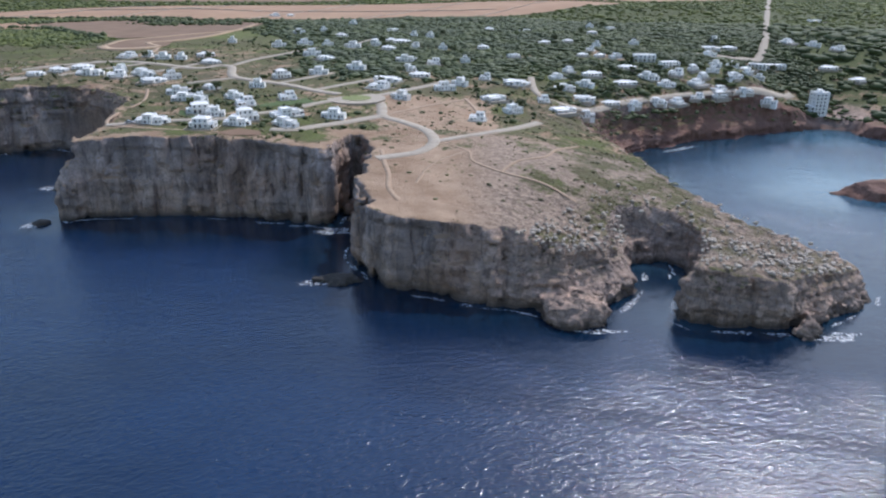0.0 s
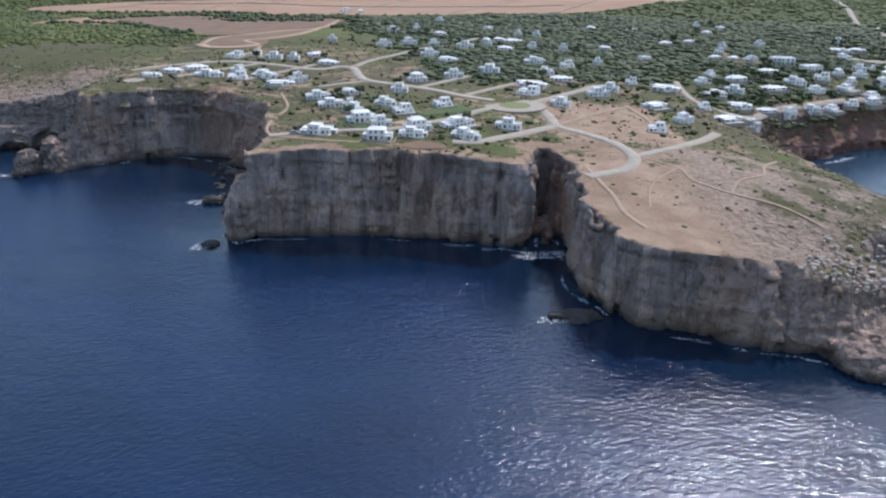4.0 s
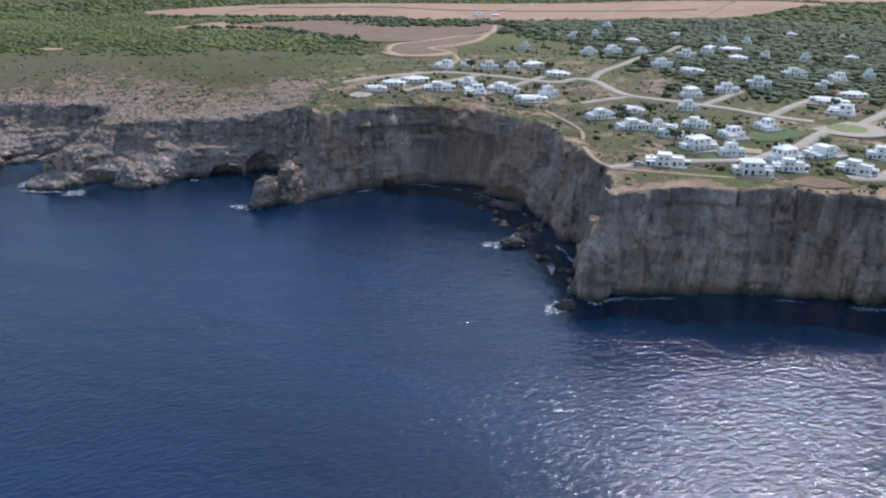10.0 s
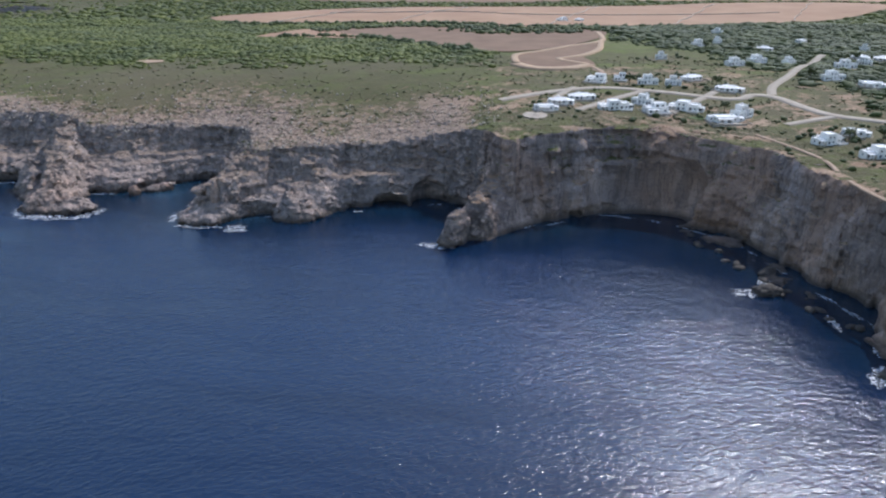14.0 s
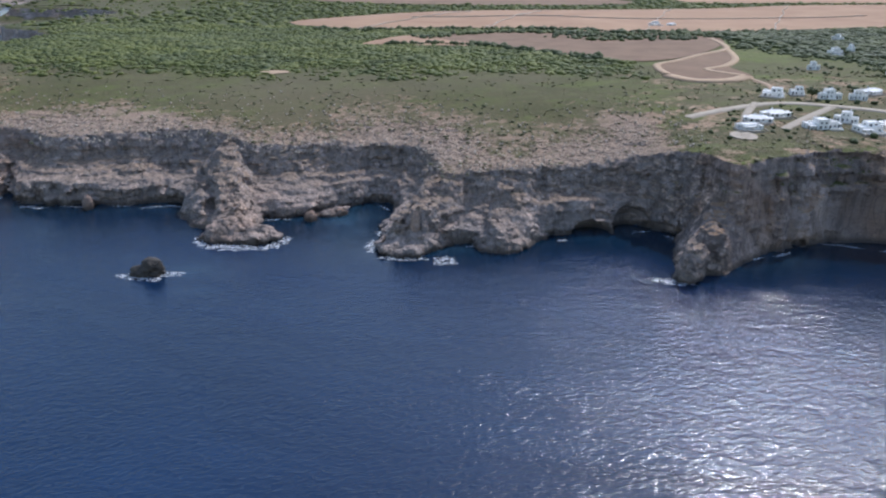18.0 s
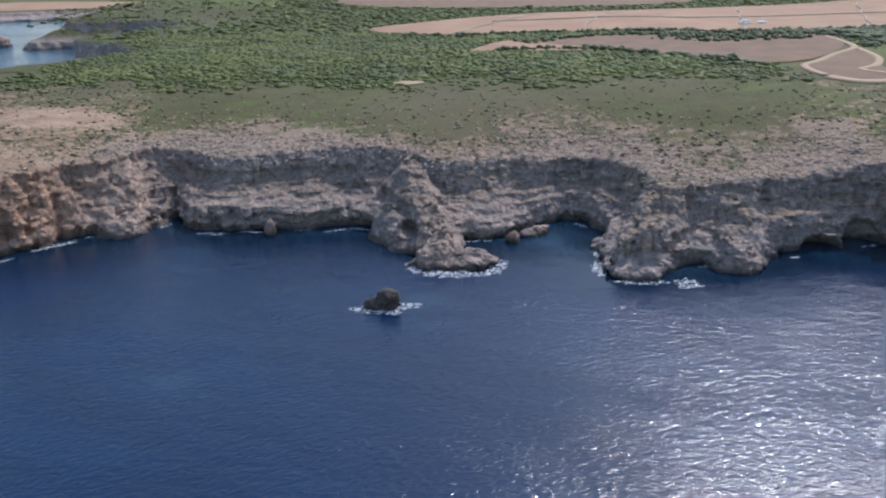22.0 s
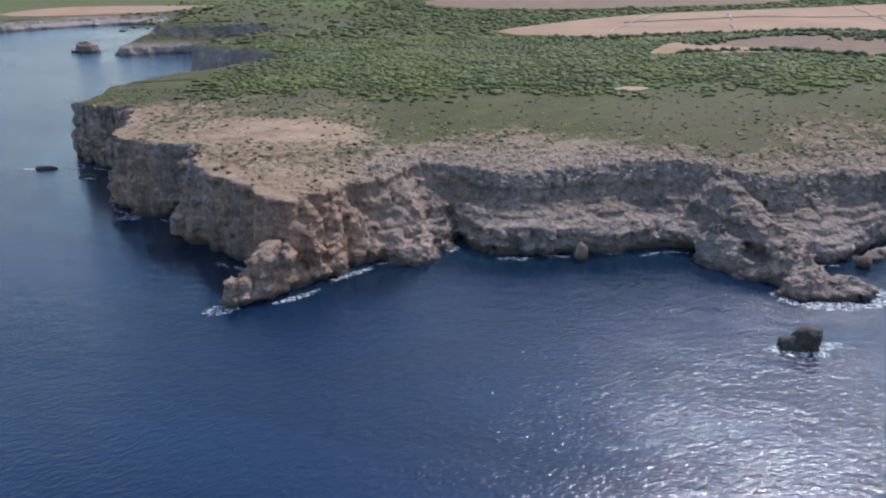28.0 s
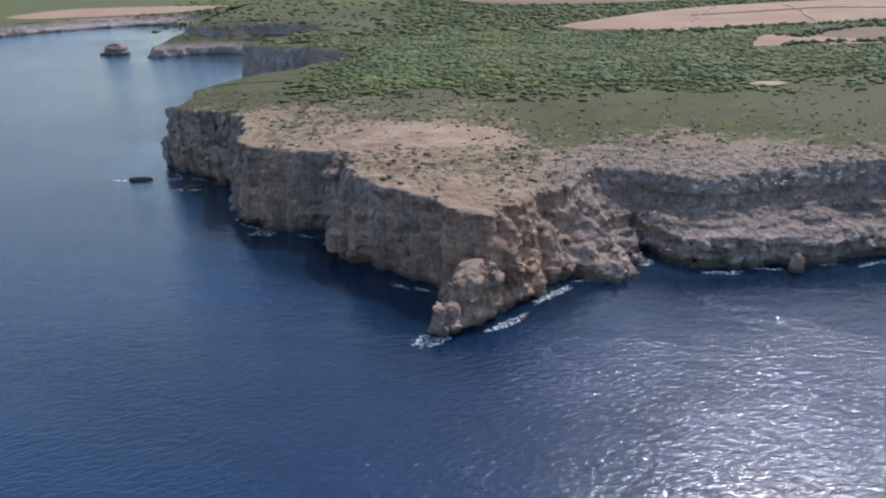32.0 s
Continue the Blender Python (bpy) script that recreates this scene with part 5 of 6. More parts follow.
ROADS = [
    ([(-300, 545), (-250, 572), (-215, 566), (-179, 549), (-165, 558), (-155, 552), (-148, 526), (-140, 511), (-120, 497), (-98, 482), (-82, 468), (-66, 460)], 6.0, "road"),
    ([(-155, 558), (-147, 580), (-127, 612), (-109, 644), (-95, 667), (-70, 705)], 5.0, "road"),
    ([(-109, 490), (-95, 506), (-79, 526)], 4.5, "road"), ([(-169, 497), (-157, 503), (-142, 510)], 4.5, "road"), ([(-82, 470), (-64, 492), (-40, 517)], 4.5, "road"),
    ([(-45, 450), (-40, 440), (-38, 425), (-36, 412), (-24, 402), (-12, 387), (-8, 366), (-14, 350), (-24, 342), (-33, 336)], 6.0, "road"),
    ([(-46, 458), (-30, 476), (-18, 490), (0, 512)], 5.0, "road"), ([(-64, 445), (-75, 434), (-90, 414), (-104, 402), (-118, 391), (-142, 388), (-172, 380)], 5.0, "road"),
    ([(-37, 413), (-50, 400), (-66, 384), (-77, 373), (-88, 372)], 6.0, "road"), ([(-9, 366), (6, 377), (17, 387), (36, 411), (50, 433)], 5.0, "road"),
    ([(55, 540), (54, 523), (56, 500), (66, 488), (84, 490), (112, 516), (152, 538), (175, 547), (205, 556), (235, 570), (262, 600)], 5.0, "road"),
    ([(640, 1640), (508, 1305), (397, 1017), (325, 830), (262, 672), (240, 650), (198, 640)], 7.0, "road"),
    ([(-262, 520), (-245, 541), (-222, 566)], 4.5, "road"), ([(-222, 513), (-197, 546), (-180, 570)], 4.5, "road"), ([(-284, 506), (-272, 545), (-258, 574)], 4.0, "road"),
    ([(-188, 480), (-176, 440), (-178, 410), (-172, 382), (-150, 373), (-122, 367), (-92, 362)], 1.8, "footpath"), ([(-32, 350), (-29, 331), (-26, 316), (-25, 302), (-20, 288)], 2.2, "footpath"),
    ([(-36, 414), (-14, 441), (10, 466)], 2.6, "footpath"), ([(-6, 368), (8, 352), (10, 338), (22, 326), (40, 318), (52, 306)], 1.5, "footpath"), ([(8, 352), (-4, 338), (-10, 326), (-14, 308)], 1.3, "footpath"), ([(22, 326), (30, 340), (44, 352), (52, 372), (66, 392)], 1.4, "footpath"), ([(8, 468), (14, 444), (16, 424)], 2.4, "footpath"),
    ([(-287, 655), (-286, 690), (-268, 712), (-242, 747), (-213, 785), (-208, 850)], 5.0, "track"), ([(-288, 650), (-276, 633), (-255, 634), (-240, 648)], 9.0, "track"),
    ([(-241, 650), (-258, 672), (-241, 690), (-224, 725), (-215, 775)], 5.0, "track"), ([(-240, 600), (-236, 622), (-240, 645)], 3.5, "footpath"),
]
road_places = []
for pts, wide, kind in ROADS:
    v, f, q = ribbon(pts, wide, 0.22 if kind == "road" else 0.8 if kind == "track" else 0.16)
    me = mesh_from(kind, v, f, {"road": ROAD, "track": TRACK, "footpath": PATH_SAND}[kind])
    tagged(new(kind, me), "pale worn asphalt street" if kind == "road" else "orange sandy track" if kind == "track" else "sandy footpath over the plateau", "road" if kind == "road" else "path", kind="structure")
    road_places.append(q)


def disc(name, x, y, r, lift, mat, label, squash=1.0, kind="structure"):
    bm = bmesh.new()
    bmesh.ops.create_circle(bm, cap_ends=True, segments=40, radius=r)
    got = bmesh.ops.extrude_face_region(bm, geom=bm.faces[:])
    bmesh.ops.translate(bm, verts=[e for e in got["geom"] if isinstance(e, bmesh.types.BMVert)], vec=(0, 0, 1.2))
    bmesh.ops.scale(bm, vec=(1, squash, 1), verts=bm.verts[:])
    me = bpy.data.meshes.new(name)
    bm.normal_update()
    bmesh.ops.recalc_face_normals(bm, faces=bm.faces[:])
    bm.to_mesh(me)
    bm.free()
    me.materials.append(mat)
    ob = new(name, me)
    ob.location = (x, y, z_at(x, y) + lift - 1.2)
    return tagged(ob, label, "roundabout", kind=kind)


disc("roundabout", -55, 450, 17, 0.28, ROAD, "pale paved roundabout")
disc("roundabout_island", -55, 450, 8.5, 0.42, DRY_LAWN, "oval green island of the roundabout")
disc("turning_place", -284, 508, 6, 0.05, ROAD, "pale paved turning place on the cliff top", 1.3)
disc("lawn", -205, 511, 5, 0.1, LAWN, "green garden lawn", 0.6)
ALL_ROADS = np.concatenate(road_places + [np.array([(-55.0, 450.0)]) + 14 * np.stack([np.cos(np.arange(0, 6.3, 0.3)), np.sin(np.arange(0, 6.3, 0.3))], 1)])
ALL_VILLAS = np.array([(v[0], v[1] + 1) for v in VILLAS] + [(276, 584)], float)

# ---------------------------------------------------------------- fields
FIELDS = [
    ("field", [(-610, 1010), (-520, 912), (-409, 930), (-300, 905), (-150, 945), (30, 1030), (150, 1120), (257, 1241), (60, 1330), (-90, 1290), (-399, 1185), (-540, 1080)], FIELD, "wide tan stubble field"),
    ("field", [(-445, 845), (-346, 748), (-290, 708), (-230, 770), (-200, 850), (-250, 885), (-320, 880), (-390, 890)], DARK_FIELD, "brown ploughed field"),
    ("field", [(-470, 860), (-500, 800), (-480, 795), (-400, 790), (-440, 838)], FIELD, "narrow pale strip of field"),
    ("clearing", [(-287, 690), (-286, 655), (-275, 636), (-245, 640), (-236, 655), (-240, 690), (-222, 730), (-216, 765), (-240, 745), (-264, 712)], DARK_FIELD, "bare brown clearing ringed by sandy tracks"),
    ("field", [(-90, 1420), (60, 1390), (330, 1290), (520, 1500), (300, 1750), (-60, 1700)], FIELD, "far pale field"),
    ("field", [(-700, 1350), (-420, 1300), (-180, 1380), (-260, 1520), (-620, 1560)], DARK_FIELD, "far brown field"),
    ("field", [(-1560, 1720), (-1380, 1690), (-1200, 1740), (-1180, 1850), (-1500, 1900)], FIELD, "far pale field behind the beach"),
    ("plot", [(-113, 364), (-103, 372), (-92, 368), (-90, 361), (-104, 359)], DARK_FIELD, "bare brown building plot on the cliff top"),
    ("plot", [(-119, 402), (-113, 408), (-107, 406), (-110, 400)], TRACK, "bare orange earth beside a villa"),
    ("plot", [(-109, 421), (-97, 436), (-84, 446), (-76, 436), (-88, 426), (-100, 420)], LAWN, "overgrown green building plot"),
    ("plot", [(-146, 413), (-136, 409), (-124, 390), (-132, 392), (-143, 402)], LAWN, "overgrown green building plot"),
    ("clearing", [(-548, 668), (-538, 662), (-528, 666), (-532, 673), (-543, 674)], TRACK, "small bare sandy clearing in the scrub"),
]
field_rings = []
for name, ring, mat, label in FIELDS:
    pts = np.array(ring, float)
    line = smooth_line([(*p, 0) for p in pts], 1 if name == "plot" else 3)[:, :2]
    field_rings.append(line)
    bm = bmesh.new()
    face = bm.faces.new([bm.verts.new((x, y, 0)) for x, y in line])
    bmesh.ops.triangulate(bm, faces=bm.faces[:])
    for _ in range(3 if name != "clearing" else 1):
        bmesh.ops.subdivide_edges(bm, edges=[e for e in bm.edges if e.calc_length() > 25], cuts=1, use_grid_fill=False)
        bmesh.ops.triangulate(bm, faces=bm.faces[:])
    co = np.array([v.co[:] for v in bm.verts])
    zz = land_height(co[:, 0], co[:, 1]) + (0.2 if name == "plot" else 0.5)
    for v, z in zip(bm.verts, zz):
        v.co.z = z
    me = bpy.data.meshes.new(name)
    bm.normal_update()
    bmesh.ops.recalc_face_normals(bm, faces=bm.faces[:])
    bm.to_mesh(me)
    bm.free()
    me.materials.append(mat)
    tagged(new(name, me), label, "field", kind="structure")


for a, b in (((-520, 915), (-420, 1150)), ((-400, 932), (-330, 1190)), ((-250, 925), (-150, 1270)), ((-120, 955), (20, 1310)), ((-480, 1030), (60, 1160)), ((30, 1035), (150, 1290))):
    n = 30
    u = np.arange(n) / (n - 1)
    line = np.array(a) + u[:, None] * np.subtract(b, a) + np.stack([np.sin(u * 21), np.cos(u * 17)], 1) * 2
    bm = bmesh.new()
    for p, q in zip(line, line[1:]):
        c, e = (p + q) / 2, q - p
        m = Matrix.Translation((*c, z_at(*c) + 0.9)) @ Matrix.Rotation(math.atan2(e[1], e[0]), 4, "Z") @ Matrix.Diagonal((np.hypot(*e) * 1.02, 0.9, 1.3, 1))
        bmesh.ops.create_cube(bm, size=1.0, matrix=m)
    me = bpy.data.meshes.new("field_wall")
    bm.to_mesh(me)
    bm.free()
    me.materials.append(STONE)
    tagged(new("field_wall", me), "low dry-stone wall between the fields", "wall", kind="structure")


def in_ring(x, y, ring):
    a, b = ring, np.roll(ring, -1, 0)
    out = np.zeros(len(x), bool)
    for (ax, ay), (bx, by) in zip(a, b):
        if ay != by:
            out ^= ((ay > y) != (by > y)) & (x < ax + (y - ay) / (by - ay) * (bx - ax))
    return out


# ---------------------------------------------------------------- plants and loose stones
def ball(cuts):
    bm = bmesh.new()
    bmesh.ops.create_icosphere(bm, subdivisions=cuts, radius=1.0)
    v = np.array([p.co[:] for p in bm.verts])
    f = np.array([[p.index for p in q.verts] for q in bm.faces])
    bm.free()
    return v, f


def clumps(name, places, sizes, cuts, jitter, flat, mat, label, category, sink=0.25, seed=1):
    """Many small uneven lumps in one mesh."""
    rng = np.random.default_rng(seed)
    v, f = ball(cuts)
    n = len(places)
    wide = sizes[:, None] * rng.uniform(0.75, 1.3, (n, 3))
    wide[:, 2] = sizes * flat * rng.uniform(0.8, 1.2, n)
    turn = rng.uniform(0, 6.28, n)
    r = 1 + rng.uniform(-jitter, jitter, (n, len(v)))
    q = v[None] * r[:, :, None] * wide[:, None, :]
    c, s = np.cos(turn)[:, None], np.sin(turn)[:, None]
    q = np.stack([q[:, :, 0] * c - q[:, :, 1] * s, q[:, :, 0] * s + q[:, :, 1] * c, q[:, :, 2]], -1)
    q = q + places[:, None, :] + np.array([0, 0, 1]) * (wide[:, None, 2:3] * (1 - 2 * sink))
    faces = (f[None] + (np.arange(n) * len(v))[:, None, None]).reshape(-1, 3)
    return tagged(new(name, mesh_from(name, q.reshape(-1, 3), faces, mat, None, True)), label, category, kind="stuff")


def scatter(x0, x1, y0, y1, gap, seed):
    rng = np.random.default_rng(seed)
    x, y = np.meshgrid(np.arange(x0, x1, gap), np.arange(y0, y1, gap), indexing="ij")
    x = x.ravel() + rng.uniform(-0.95, 0.95, x.size) * gap
    y = y.ravel() + rng.uniform(-0.95, 0.95, y.size) * gap
    return x, y, rng.uniform(0, 1, x.size)


def nearest(x, y, places):
    out = np.full(len(x), 1e9)
    for s in range(0, len(places), 200):
        p = places[s : s + 200]
        out = np.minimum(out, ((x[:, None] - p[:, 0]) ** 2 + (y[:, None] - p[:, 1]) ** 2).min(1))
    return np.sqrt(out)


def clear_of(x, y, road_gap, house_gap):
    ok = (nearest(x, y, ALL_ROADS) > road_gap) & (nearest(x, y, ALL_VILLAS) > house_gap)
    for ring in field_rings:
        ok &= ~in_ring(x, y, ring)
    return ok


def wood(name, area, gap, size, cuts, seed, label, mat):
    x, y, r = scatter(*area, gap, seed)
    d, _ = coast_distance(x, y)
    ok = (r < wood_density(x, y) * 0.93) & (d > 12) & clear_of(x, y, 5.0, 9.0)
    x, y, r = x[ok], y[ok], r[ok]
    rng = np.random.default_rng(seed + 50)
    sizes = size * (0.5 + 1.25 * rng.uniform(0, 1, len(x)) ** 2.2) * (1 + 0.25 * wobble(x * 2.3, y * 2.9))
    return clumps(name, np.column_stack([x, y, land_height(x, y)]), sizes, cuts, 0.42, 0.36, mat, label, "woodland", 0.3, seed)


wood("woodland_near", (-150, 300, 490, 720), 2.3, 2.3, 1, 21, "dense dark green pine woodland around villas", PINES)
wood("woodland_east", (300, 620, 480, 960), 7.5, 4.6, 1, 22, "dense green woodland inland", PINES)
wood("woodland_mid", (-330, 300, 720, 960), 2.8, 2.7, 1, 23, "dense green woodland inland", PINES)
wood("woodland_west", (-840, -300, 640, 960), 2.1, 1.75, 1, 24, "bright green low maquis woodland", FOREST)
wood("woodland_far", (-1300, 900, 960, 2000), 8.0, 3.0, 1, 25, "far green woodland", FOREST)

x, y, r = scatter(-890, 110, 262, 690, 2.3, 31)
d, _ = coast_distance(x, y)
scrub_here, lush_here, _, _ = cover(x, y, d)
ok = (r < (1.5 + 1.2 * smooth(-660, -690, x)) * scrub_here * (1.08 - scrub_here) * (0.35 + 0.65 * smooth(-0.4, 0.4, wobble(x * 2.1, y * 2.1)) * smooth(-0.6, 0.3, wobble(x * 6.1 + 9, y * 6.1))) + 0.02) & (d > 9) & (wood_density(x, y) < 0.5) & clear_of(x, y, 4.0, 9.0) & ~((x > -50) & (y < 330) & (r > 0.13))
x, y = x[ok], y[ok]
sizes = 0.3 + 1.0 * np.random.default_rng(5).uniform(0, 1, len(x)) ** 2.4
clumps("scrub", np.column_stack([x, y, land_height(x, y)]), sizes, 1, 0.3, 0.30, SHRUB, "low dry olive-green scrub bushes", "scrub", 0.25, 6)

x, y, r = scatter(-700, -300, 480, 640, 2.6, 41)
d, _ = coast_distance(x, y)
ok = (d > 14) & (r < smooth(110, 30, d) * 0.6)
x, y = x[ok], y[ok]
clumps("boulders", np.column_stack([x, y, land_height(x, y) + 0.2]), 0.15 + 0.6 * np.random.default_rng(8).uniform(0, 1, len(x)) ** 2, 1, 0.35, 0.7, STONE, "loose pale limestone boulders on the slope", "boulders", 0.3, 9)
x, y, r = scatter(0, 150, 240, 330, 1.6, 42)
d, _ = coast_distance(x, y)
ok = (d > 7) & (r < 0.55) & (x > 16 + (y - 250) * 0.6) & (r < 0.12 + 0.5 * smooth(300, 275, y))
x, y = x[ok], y[ok]
clumps("boulders", np.column_stack([x, y, land_height(x, y) + 0.3]), 0.25 + 0.95 * np.random.default_rng(10).uniform(0, 1, len(x)) ** 2, 1, 0.35, 0.7, STONE, "broken pale rocks on the headland", "boulders", 0.3, 11)

# hedgerows between the fields
def hedgerow(points, wide, gap, seed):
    q = ribbon(points, 1.0, 0.0, gap)[2]
    rng = np.random.default_rng(seed)
    q = np.repeat(q, 3, 0) + rng.normal(0, wide, (len(q) * 3, 2))
    clumps("hedgerow", np.column_stack([q, land_height(q[:, 0], q[:, 1])]), rng.uniform(1.0, 3.4, len(q)), 1, 0.4, 0.7, PINES, "dark green hedgerow of trees between the fields", "hedge", 0.25, seed)


hedgerow([(-560, 930), (-520, 905), (-409, 922), (-346, 918), (-276, 912), (-190, 930), (-120, 950)], 4, 4, 101)
hedgerow([(-456, 842), (-420, 870), (-380, 890), (-300, 888)], 4, 4, 102)
hedgerow([(-400, 792), (-350, 745), (-320, 722)], 3, 3, 103)
hedgerow([(-310, 832), (-270, 842), (-225, 846)], 6, 3, 104)
hedgerow([(-330, 862), (-280, 868), (-235, 870), (-190, 886)], 11, 2.2, 105)
hedgerow([(-480, 797), (-440, 800), (-405, 795)], 2.5, 4, 106)

# garden bushes round the villas
rng = np.random.default_rng(12)
pts = np.repeat(ALL_VILLAS[:-1], 26, 0)
a, far = rng.uniform(0, 6.28, len(pts)), rng.uniform(9, 24, len(pts))
x, y = pts[:, 0] + far * np.cos(a), pts[:, 1] + far * np.sin(a)
ok = clear_of(x, y, 4.0, 9.0)
x, y = x[ok], y[ok]
clumps("garden_bushes", np.column_stack([x, y, land_height(x, y)]), 0.4 + 1.5 * rng.uniform(0, 1, len(x)) ** 2.5, 1, 0.35, 0.7, PINES, "rounded green garden bushes beside the villas", "bushes", 0.25, 13)


def garden_tree(seed, tall):
    rng = np.random.default_rng(seed)
    t = tagged(new("garden_tree"), "small dark green pine beside a villa", "tree", "garden trees")
    bm = bmesh.new()
    bmesh.ops.create_cone(bm, segments=8, radius1=0.28, radius2=0.13, depth=tall * 0.6, matrix=Matrix.Translation((0, 0, tall * 0.3)))
    part("trunk", bm, BARK, t, "", True)
    tips = []
    for k in range(5):
        a = k * 1.26 + rng.uniform(-0.3, 0.3)
        tip = Vector((math.cos(a) * tall * 0.26, math.sin(a) * tall * 0.26, tall * rng.uniform(0.62, 0.8)))
        root = Vector((0, 0, tall * rng.uniform(0.35, 0.55)))
        bm = bmesh.new()
        m = Matrix.Translation((root + tip) / 2) @ (tip - root).to_track_quat("Z", "Y").to_matrix().to_4x4()
        bmesh.ops.create_cone(bm, segments=6, radius1=0.11, radius2=0.04, depth=(tip - root).length, matrix=m)
        part("limb", bm, BARK, t)
        tips.append(tip)
    v, f = ball(1)
    spots = np.concatenate([np.array(p)[None] + rng.normal(0, tall * 0.11, (9, 3)) for p in tips] + [np.array([[0, 0, tall * 0.85]]) + rng.normal(0, tall * 0.09, (10, 3))])
    n = len(spots)
    q = v[None] * (1 + rng.uniform(-0.35, 0.35, (n, len(v), 1))) * (tall * rng.uniform(0.07, 0.12, (n, 1, 1))) * np.array([1.2, 1.2, 0.7]) + spots[:, None]
    me = mesh_from("crown", q.reshape(-1, 3), (f[None] + (np.arange(n) * len(v))[:, None, None]).reshape(-1, 3), PINES, None, False)
    crown = new("crown", me)
    crown.parent = t
    return t


trees = [garden_tree(61, 5.2), garden_tree(62, 6.4)]
spots = [(ALL_VILLAS[i % len(ALL_VILLAS)] + np.array([math.cos(i * 2.4), math.sin(i * 2.4)]) * 12) for i in range(1, 150, 2)]
placed = 0
for i, (x, y) in enumerate(spots):
    if clear_of(np.array([x]), np.array([y]), 4.5, 9.0)[0]:
        m = pose(x, y, z_at(x, y) - 0.1, 0, 0, i * 47)
        if placed < 2:
            trees[placed].matrix_basis = m
        else:
            copy_thing(trees[i % 2], m)
        placed += 1

# a car at the end of the street
def parked_car():
    t = tagged(new("car"), "small silver car parked at the street end", "car")
    paint = plain("silver_paint", (0.45, 0.46, 0.47), (0.52, 0.53, 0.54), 0.3, 2.0, 0.0)
    rubber = plain("black_rubber", (0.02, 0.02, 0.02), (0.04, 0.04, 0.04), 0.9, 4.0, 0.2)
    part("body", box(bmesh.new(), -2.1, 2.1, -0.85, 0.85, 0.3, 0.9, 0.12), paint, t)
    bm = bmesh.new()
    low = [bm.verts.new((x, y, 0.9)) for x, y in ((-1.7, -0.8), (1.0, -0.8), (1.0, 0.8), (-1.7, 0.8))]
    top = [bm.verts.new((x, y, 1.42)) for x, y in ((-1.2, -0.65), (0.4, -0.65), (0.4, 0.65), (-1.2, 0.65))]
    for i in range(4):
        bm.faces.new((low[i], low[(i + 1) % 4], top[(i + 1) % 4], top[i]))
    part("windows", bm, GLASS, t)
    part("roof", box(bmesh.new(), -1.22, 0.42, -0.67, 0.67, 1.42, 1.5, 0.03), paint, t)
    for x in (-1.3, 1.3):
        for y in (-0.8, 0.8):
            bm = bmesh.new()
            bmesh.ops.create_cone(bm, cap_ends=True, segments=18, radius1=0.33, radius2=0.33, depth=0.2, matrix=Matrix.Translation((x, y, 0.33)) @ Matrix.Rotation(radians(90), 4, "X"))
            part("wheel", bm, rubber, t)
    return t


parked_car().matrix_basis = pose(-161, 382.5, z_at(-161, 382.5) + 0.22, 0, 0, 12)

# ---------------------------------------------------------------- rocks that stand in the sea
def sea_rock(x, y, rx, ry, turn, tall, name, label, mat, seed, step=0.5, blunt=3):
    r = max(rx, ry) + 3
    xs, ys = np.arange(-r, r, step), np.arange(-r, r, step)
    zs = np.arange(-2, tall + 3, step)
    gx, gy = np.meshgrid(xs, ys, indexing="ij")
    ca, sa = math.cos(radians(turn)), math.sin(radians(turn))
    u, v = gx * ca + gy * sa, -gx * sa + gy * ca
    out = np.sqrt((u / rx) ** 2 + (v / ry) ** 2)[:, :, None]
    up = np.clip(zs / tall, 0, 2)[None, None, :]
    k = min(rx, ry)
    n1 = box_noise(xs, ys, zs, (k * 0.7, k * 0.7, tall * 0.5 + 0.5), seed)
    n2 = box_noise(xs, ys, zs, (1.6, 1.6, 1.4), seed + 1)
    dens = k * (1 - out - 0.42 * up**blunt) + 0.28 * k * n1 + 0.5 * np.abs(n2)
    thin = np.nonzero(np.abs(dens) < 2.5)
    value, joint = rock_blocks(xs[thin[0]], ys[thin[1]], zs[thin[2]], (k * 0.5, k * 0.5, k * 0.4), seed)
    dens[thin] += 0.14 * k * value - 0.12 * k * np.exp(-joint * 8)
    verts, faces, _ = skin(dens.astype(np.float32), (0, 0, 0), step)
    verts = verts + np.array([xs[0], ys[0], zs[0]])
    ob = new(name, mesh_from(name, verts, faces, mat))
    ob.location = (x, y, 0)
    return tagged(ob, label, "rock")


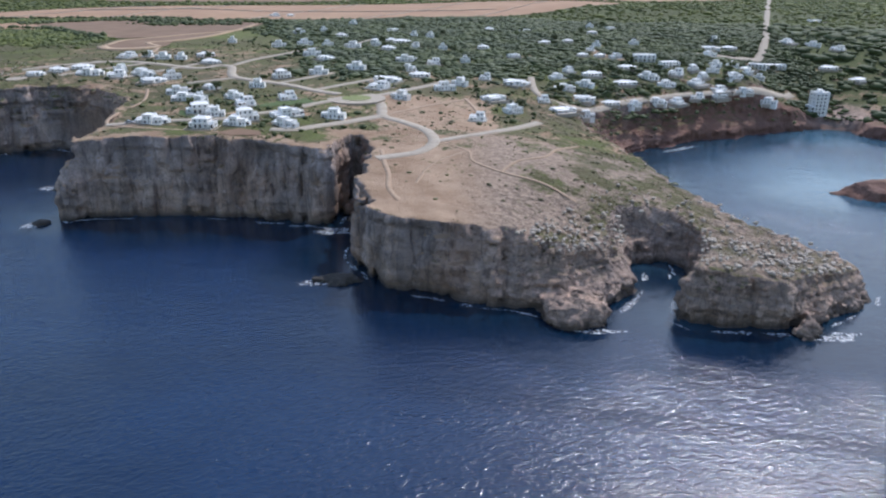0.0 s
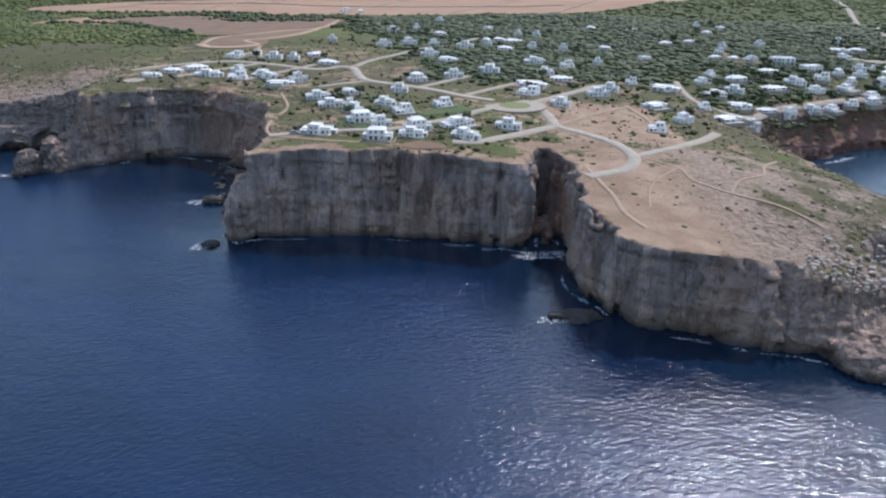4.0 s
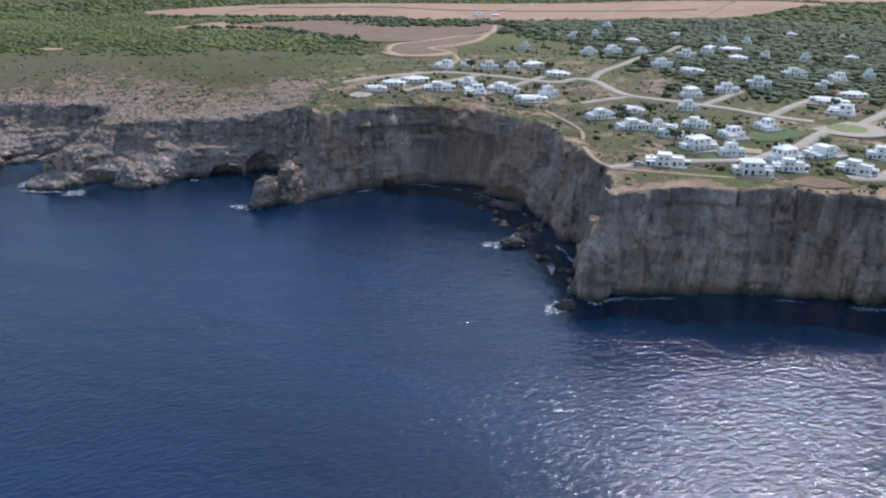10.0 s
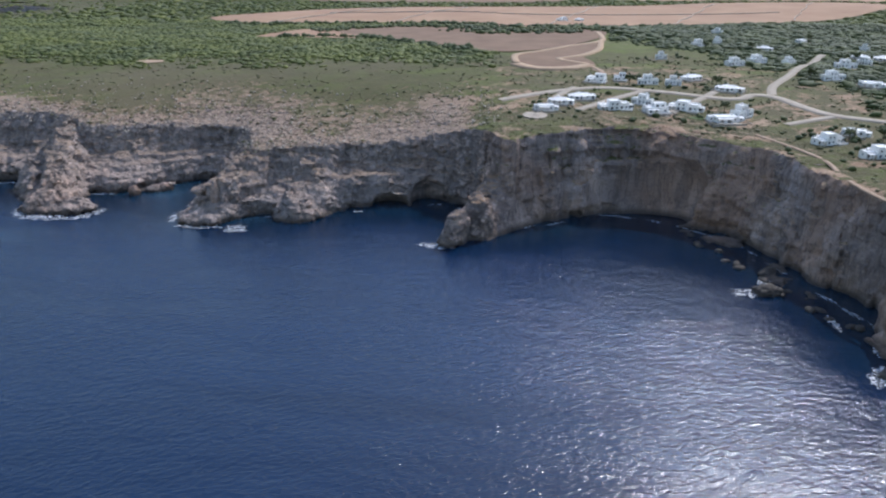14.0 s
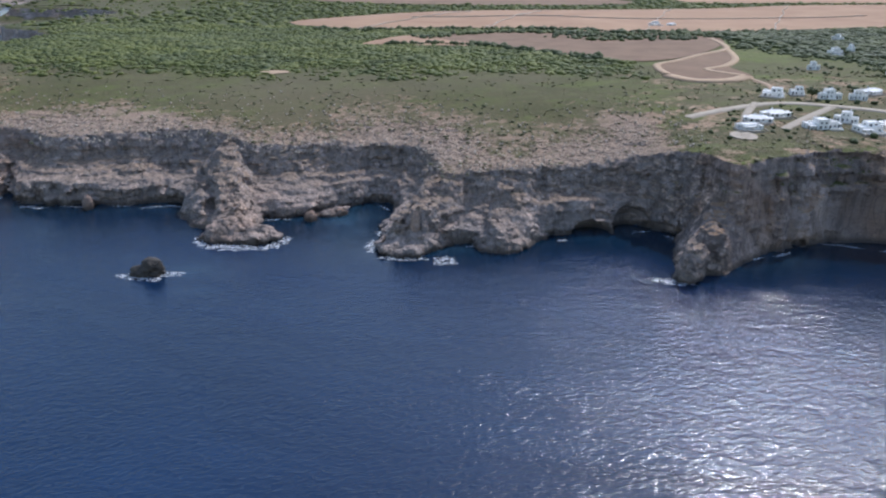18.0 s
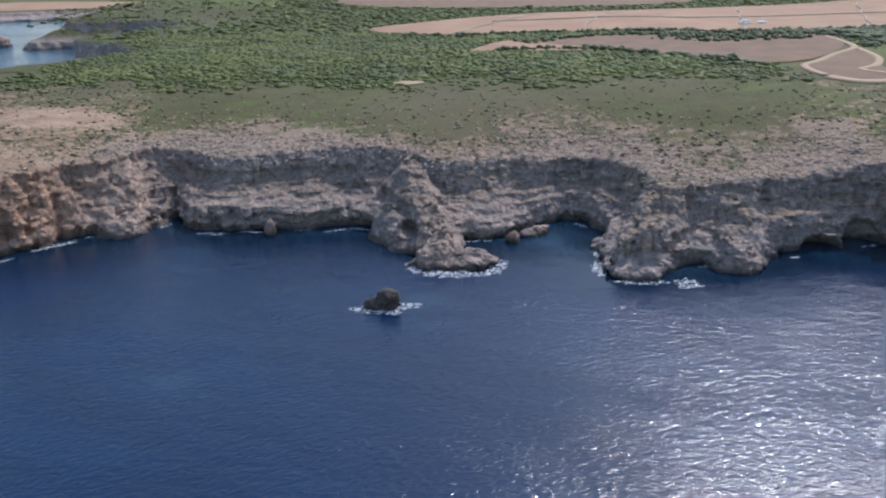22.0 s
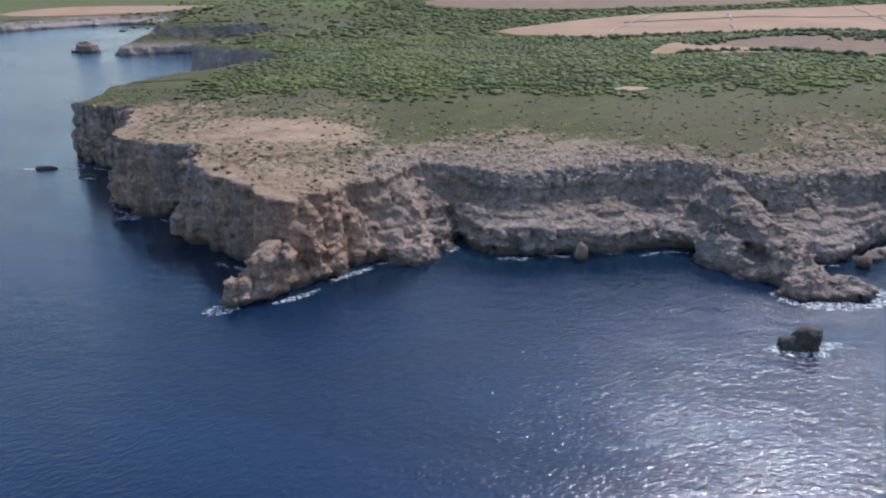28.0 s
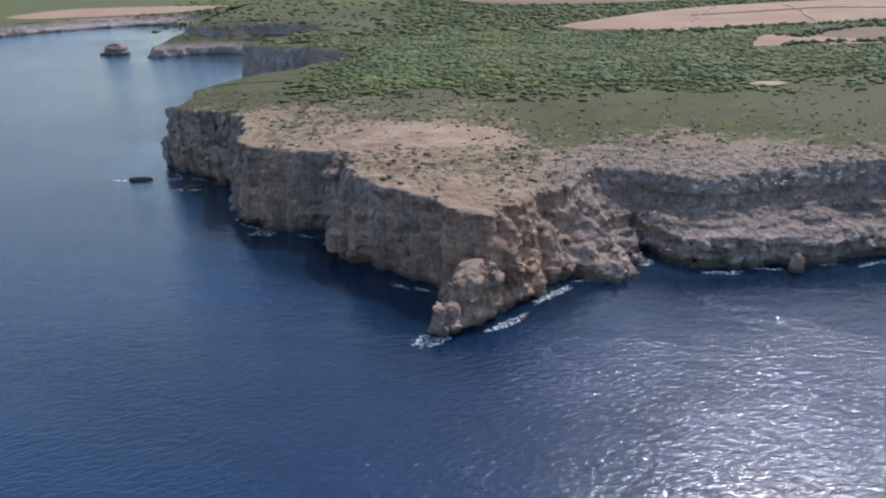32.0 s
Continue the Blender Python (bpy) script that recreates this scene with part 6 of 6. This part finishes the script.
ROCKS = [
    (-525, 425, 4.4, 3.8, 0, 6.4, "stump_rock", "small dark blunt sea stack in the surf", DARK_STONE), (-530, 424.5, 3.8, 2.8, 0, 3.0, "sea_rock", "low dark shoulder rock beside the sea stack", DARK_STONE),
    (-43, 277, 9, 4, 0, 2.2, "skerry", "low dark skerry below the headland", DARK_STONE), (-190, 338, 3.5, 2.6, 20, 1.8, "sea_rock", "low dark rock awash with foam", DARK_STONE),
    (-206, 394, 5, 3.4, 0, 3.0, "sea_rock", "dark rock awash at the foot of the cove cliff", DARK_STONE), (-884, 640, 6, 2.6, 0, 1.6, "skerry", "low dark rock off the cape", DARK_STONE),
    (-1138, 1214, 17, 11, 0, 11, "islet", "small dark islet off the far bay", CLIFF), (-586, 498, 2.4, 2.0, 0, 5.2, "sea_rock", "upright pale boulder at the waterline", CLIFF),
    (-478, 490, 3.2, 2.6, 0, 3.6, "sea_rock", "pale boulder in the cove", CLIFF), (-466, 499, 3.0, 2.2, 30, 2.6, "sea_rock", "pale boulder in the cove", CLIFF),
    (-428, 461, 2.4, 2.0, 0, 13, "rock_pinnacle", "pale upright pinnacle on the point", CLIFF), (-200, 412, 4, 3, 50, 2.2, "sea_rock", "dark rock at the foot of the cove cliff", DARK_STONE),
    (-850, 622, 5, 2.4, 20, 1.4, "skerry", "low dark rock off the cape", DARK_STONE),
]
rng = np.random.default_rng(91)
for k in range(16):
    u = (k + rng.uniform(0, 0.8)) / 16
    ROCKS.append((-221 + 36 * u + rng.uniform(-4, 2), 452 - 92 * u + rng.uniform(-3, 3), rng.uniform(1.2, 2.6), rng.uniform(1.0, 1.9), rng.uniform(0, 180), rng.uniform(0.6, 1.3), "fallen_block", "dark fallen limestone block at the foot of the cove cliff", DARK_STONE))
for i, (x, y, rx, ry, turn, tall, name, label, mat) in enumerate(ROCKS):
    sea_rock(x, y, rx, ry, turn, tall, name, label, mat, 70 + 3 * i, 1.0 if rx > 10 else 0.45, 9 if name == "stump_rock" else 3)

# ---------------------------------------------------------------- foam where the swell breaks: x, y, half length, half width, turn
FOAM_WEST = [
    (-532, 422, 6, 2.5, 0), (-519, 425, 6, 2.5, 10), (-526, 420, 7, 2, 0), (-518, 460, 4, 6, 20), (-503, 454, 13, 3.5, 0), (-486, 461, 4, 7, -20), (-446, 460, 3, 7, 0), (-431, 448, 11, 2.5, 0),
    (-415, 446, 5, 5, 30), (-328, 432, 8, 3, -10), (-718, 450, 6, 4, 30), (-694, 460, 10, 1.8, 40), (-676, 482, 10, 1.8, 45), (-657, 496, 10, 1.8, 25), (-648, 505, 6, 1.6, 40), (-640, 510, 5, 4, 0), (-612, 498, 7, 1.2, 0),
]
FOAM_EAST = [
    (-596, 500, 6, 1.2, 0), (-572, 503, 5, 1.2, 8), (-892, 640, 7, 2, 0), (-866, 640, 5, 4, 0), (-850, 620, 8, 3, 0), (-795, 550, 6, 3, 0), (-192, 337, 7, 4, 60), (-212, 394, 7, 4, 0), (-50, 334, 12, 4, 10),
    (-85, 343, 6, 1.2, 0), (-48, 275, 10, 3, 10), (66, 258, 7, 1.6, 52), (52, 237, 8, 1.6, 0), (132, 235, 9, 3, 20), (-204, 404, 5, 2, 60), (-192, 372, 6, 1.6, 90), (-186, 352, 4, 2, 80), (152, 500, 16, 2, 35),
]
rng = np.random.default_rng(77)
fv, ff, at = [], [], 0
shore_foam = []
for p, q in zip(COAST, np.roll(COAST, -1, 0)):
    if -900 < p[0] < 160 and p[1] < 700 and rng.uniform() < 0.4 and np.hypot(*(q - p)[:2]) < 30:
        along = (q - p)[:2] / np.hypot(*(q - p)[:2])
        x, y = (p[:2] + q[:2]) / 2 + np.array([along[1], -along[0]]) * rng.uniform(0.5, 2.5)
        shore_foam.append((x, y, rng.uniform(2, 6), rng.uniform(0.6, 1.4), math.degrees(math.atan2(along[1], along[0]))))
for x, y, a, b, turn in FOAM_WEST + FOAM_EAST + shore_foam:
    n = 26
    ang = np.arange(n) / n * 2 * np.pi
    r = 1 + rng.uniform(-0.35, 0.3, n)
    u, v = a * r * np.cos(ang), b * r * np.sin(ang)
    ca, sa = math.cos(radians(turn)), math.sin(radians(turn))
    rings = []
    for share in (1.0, 0.75, 0.5, 0.25, 0.02):
        fx, fy = x + share * (u * ca - v * sa), y + share * (u * sa + v * ca)
        rings.append(np.stack([fx, fy, wave_height(fx, fy, np.full(n, -20.0)) + 0.12], 1))
    fv.append(np.vstack(rings))
    ff.append(np.array([(at + k * n + i, at + k * n + (i + 1) % n, at + (k + 1) * n + (i + 1) % n, at + (k + 1) * n + i) for k in range(4) for i in range(n)]))
    at += 5 * n
tagged(new("sea_foam", mesh_from("sea_foam", np.vstack(fv), np.vstack(ff), FOAM)), "white broken foam round the rocks", "foam", kind="stuff")
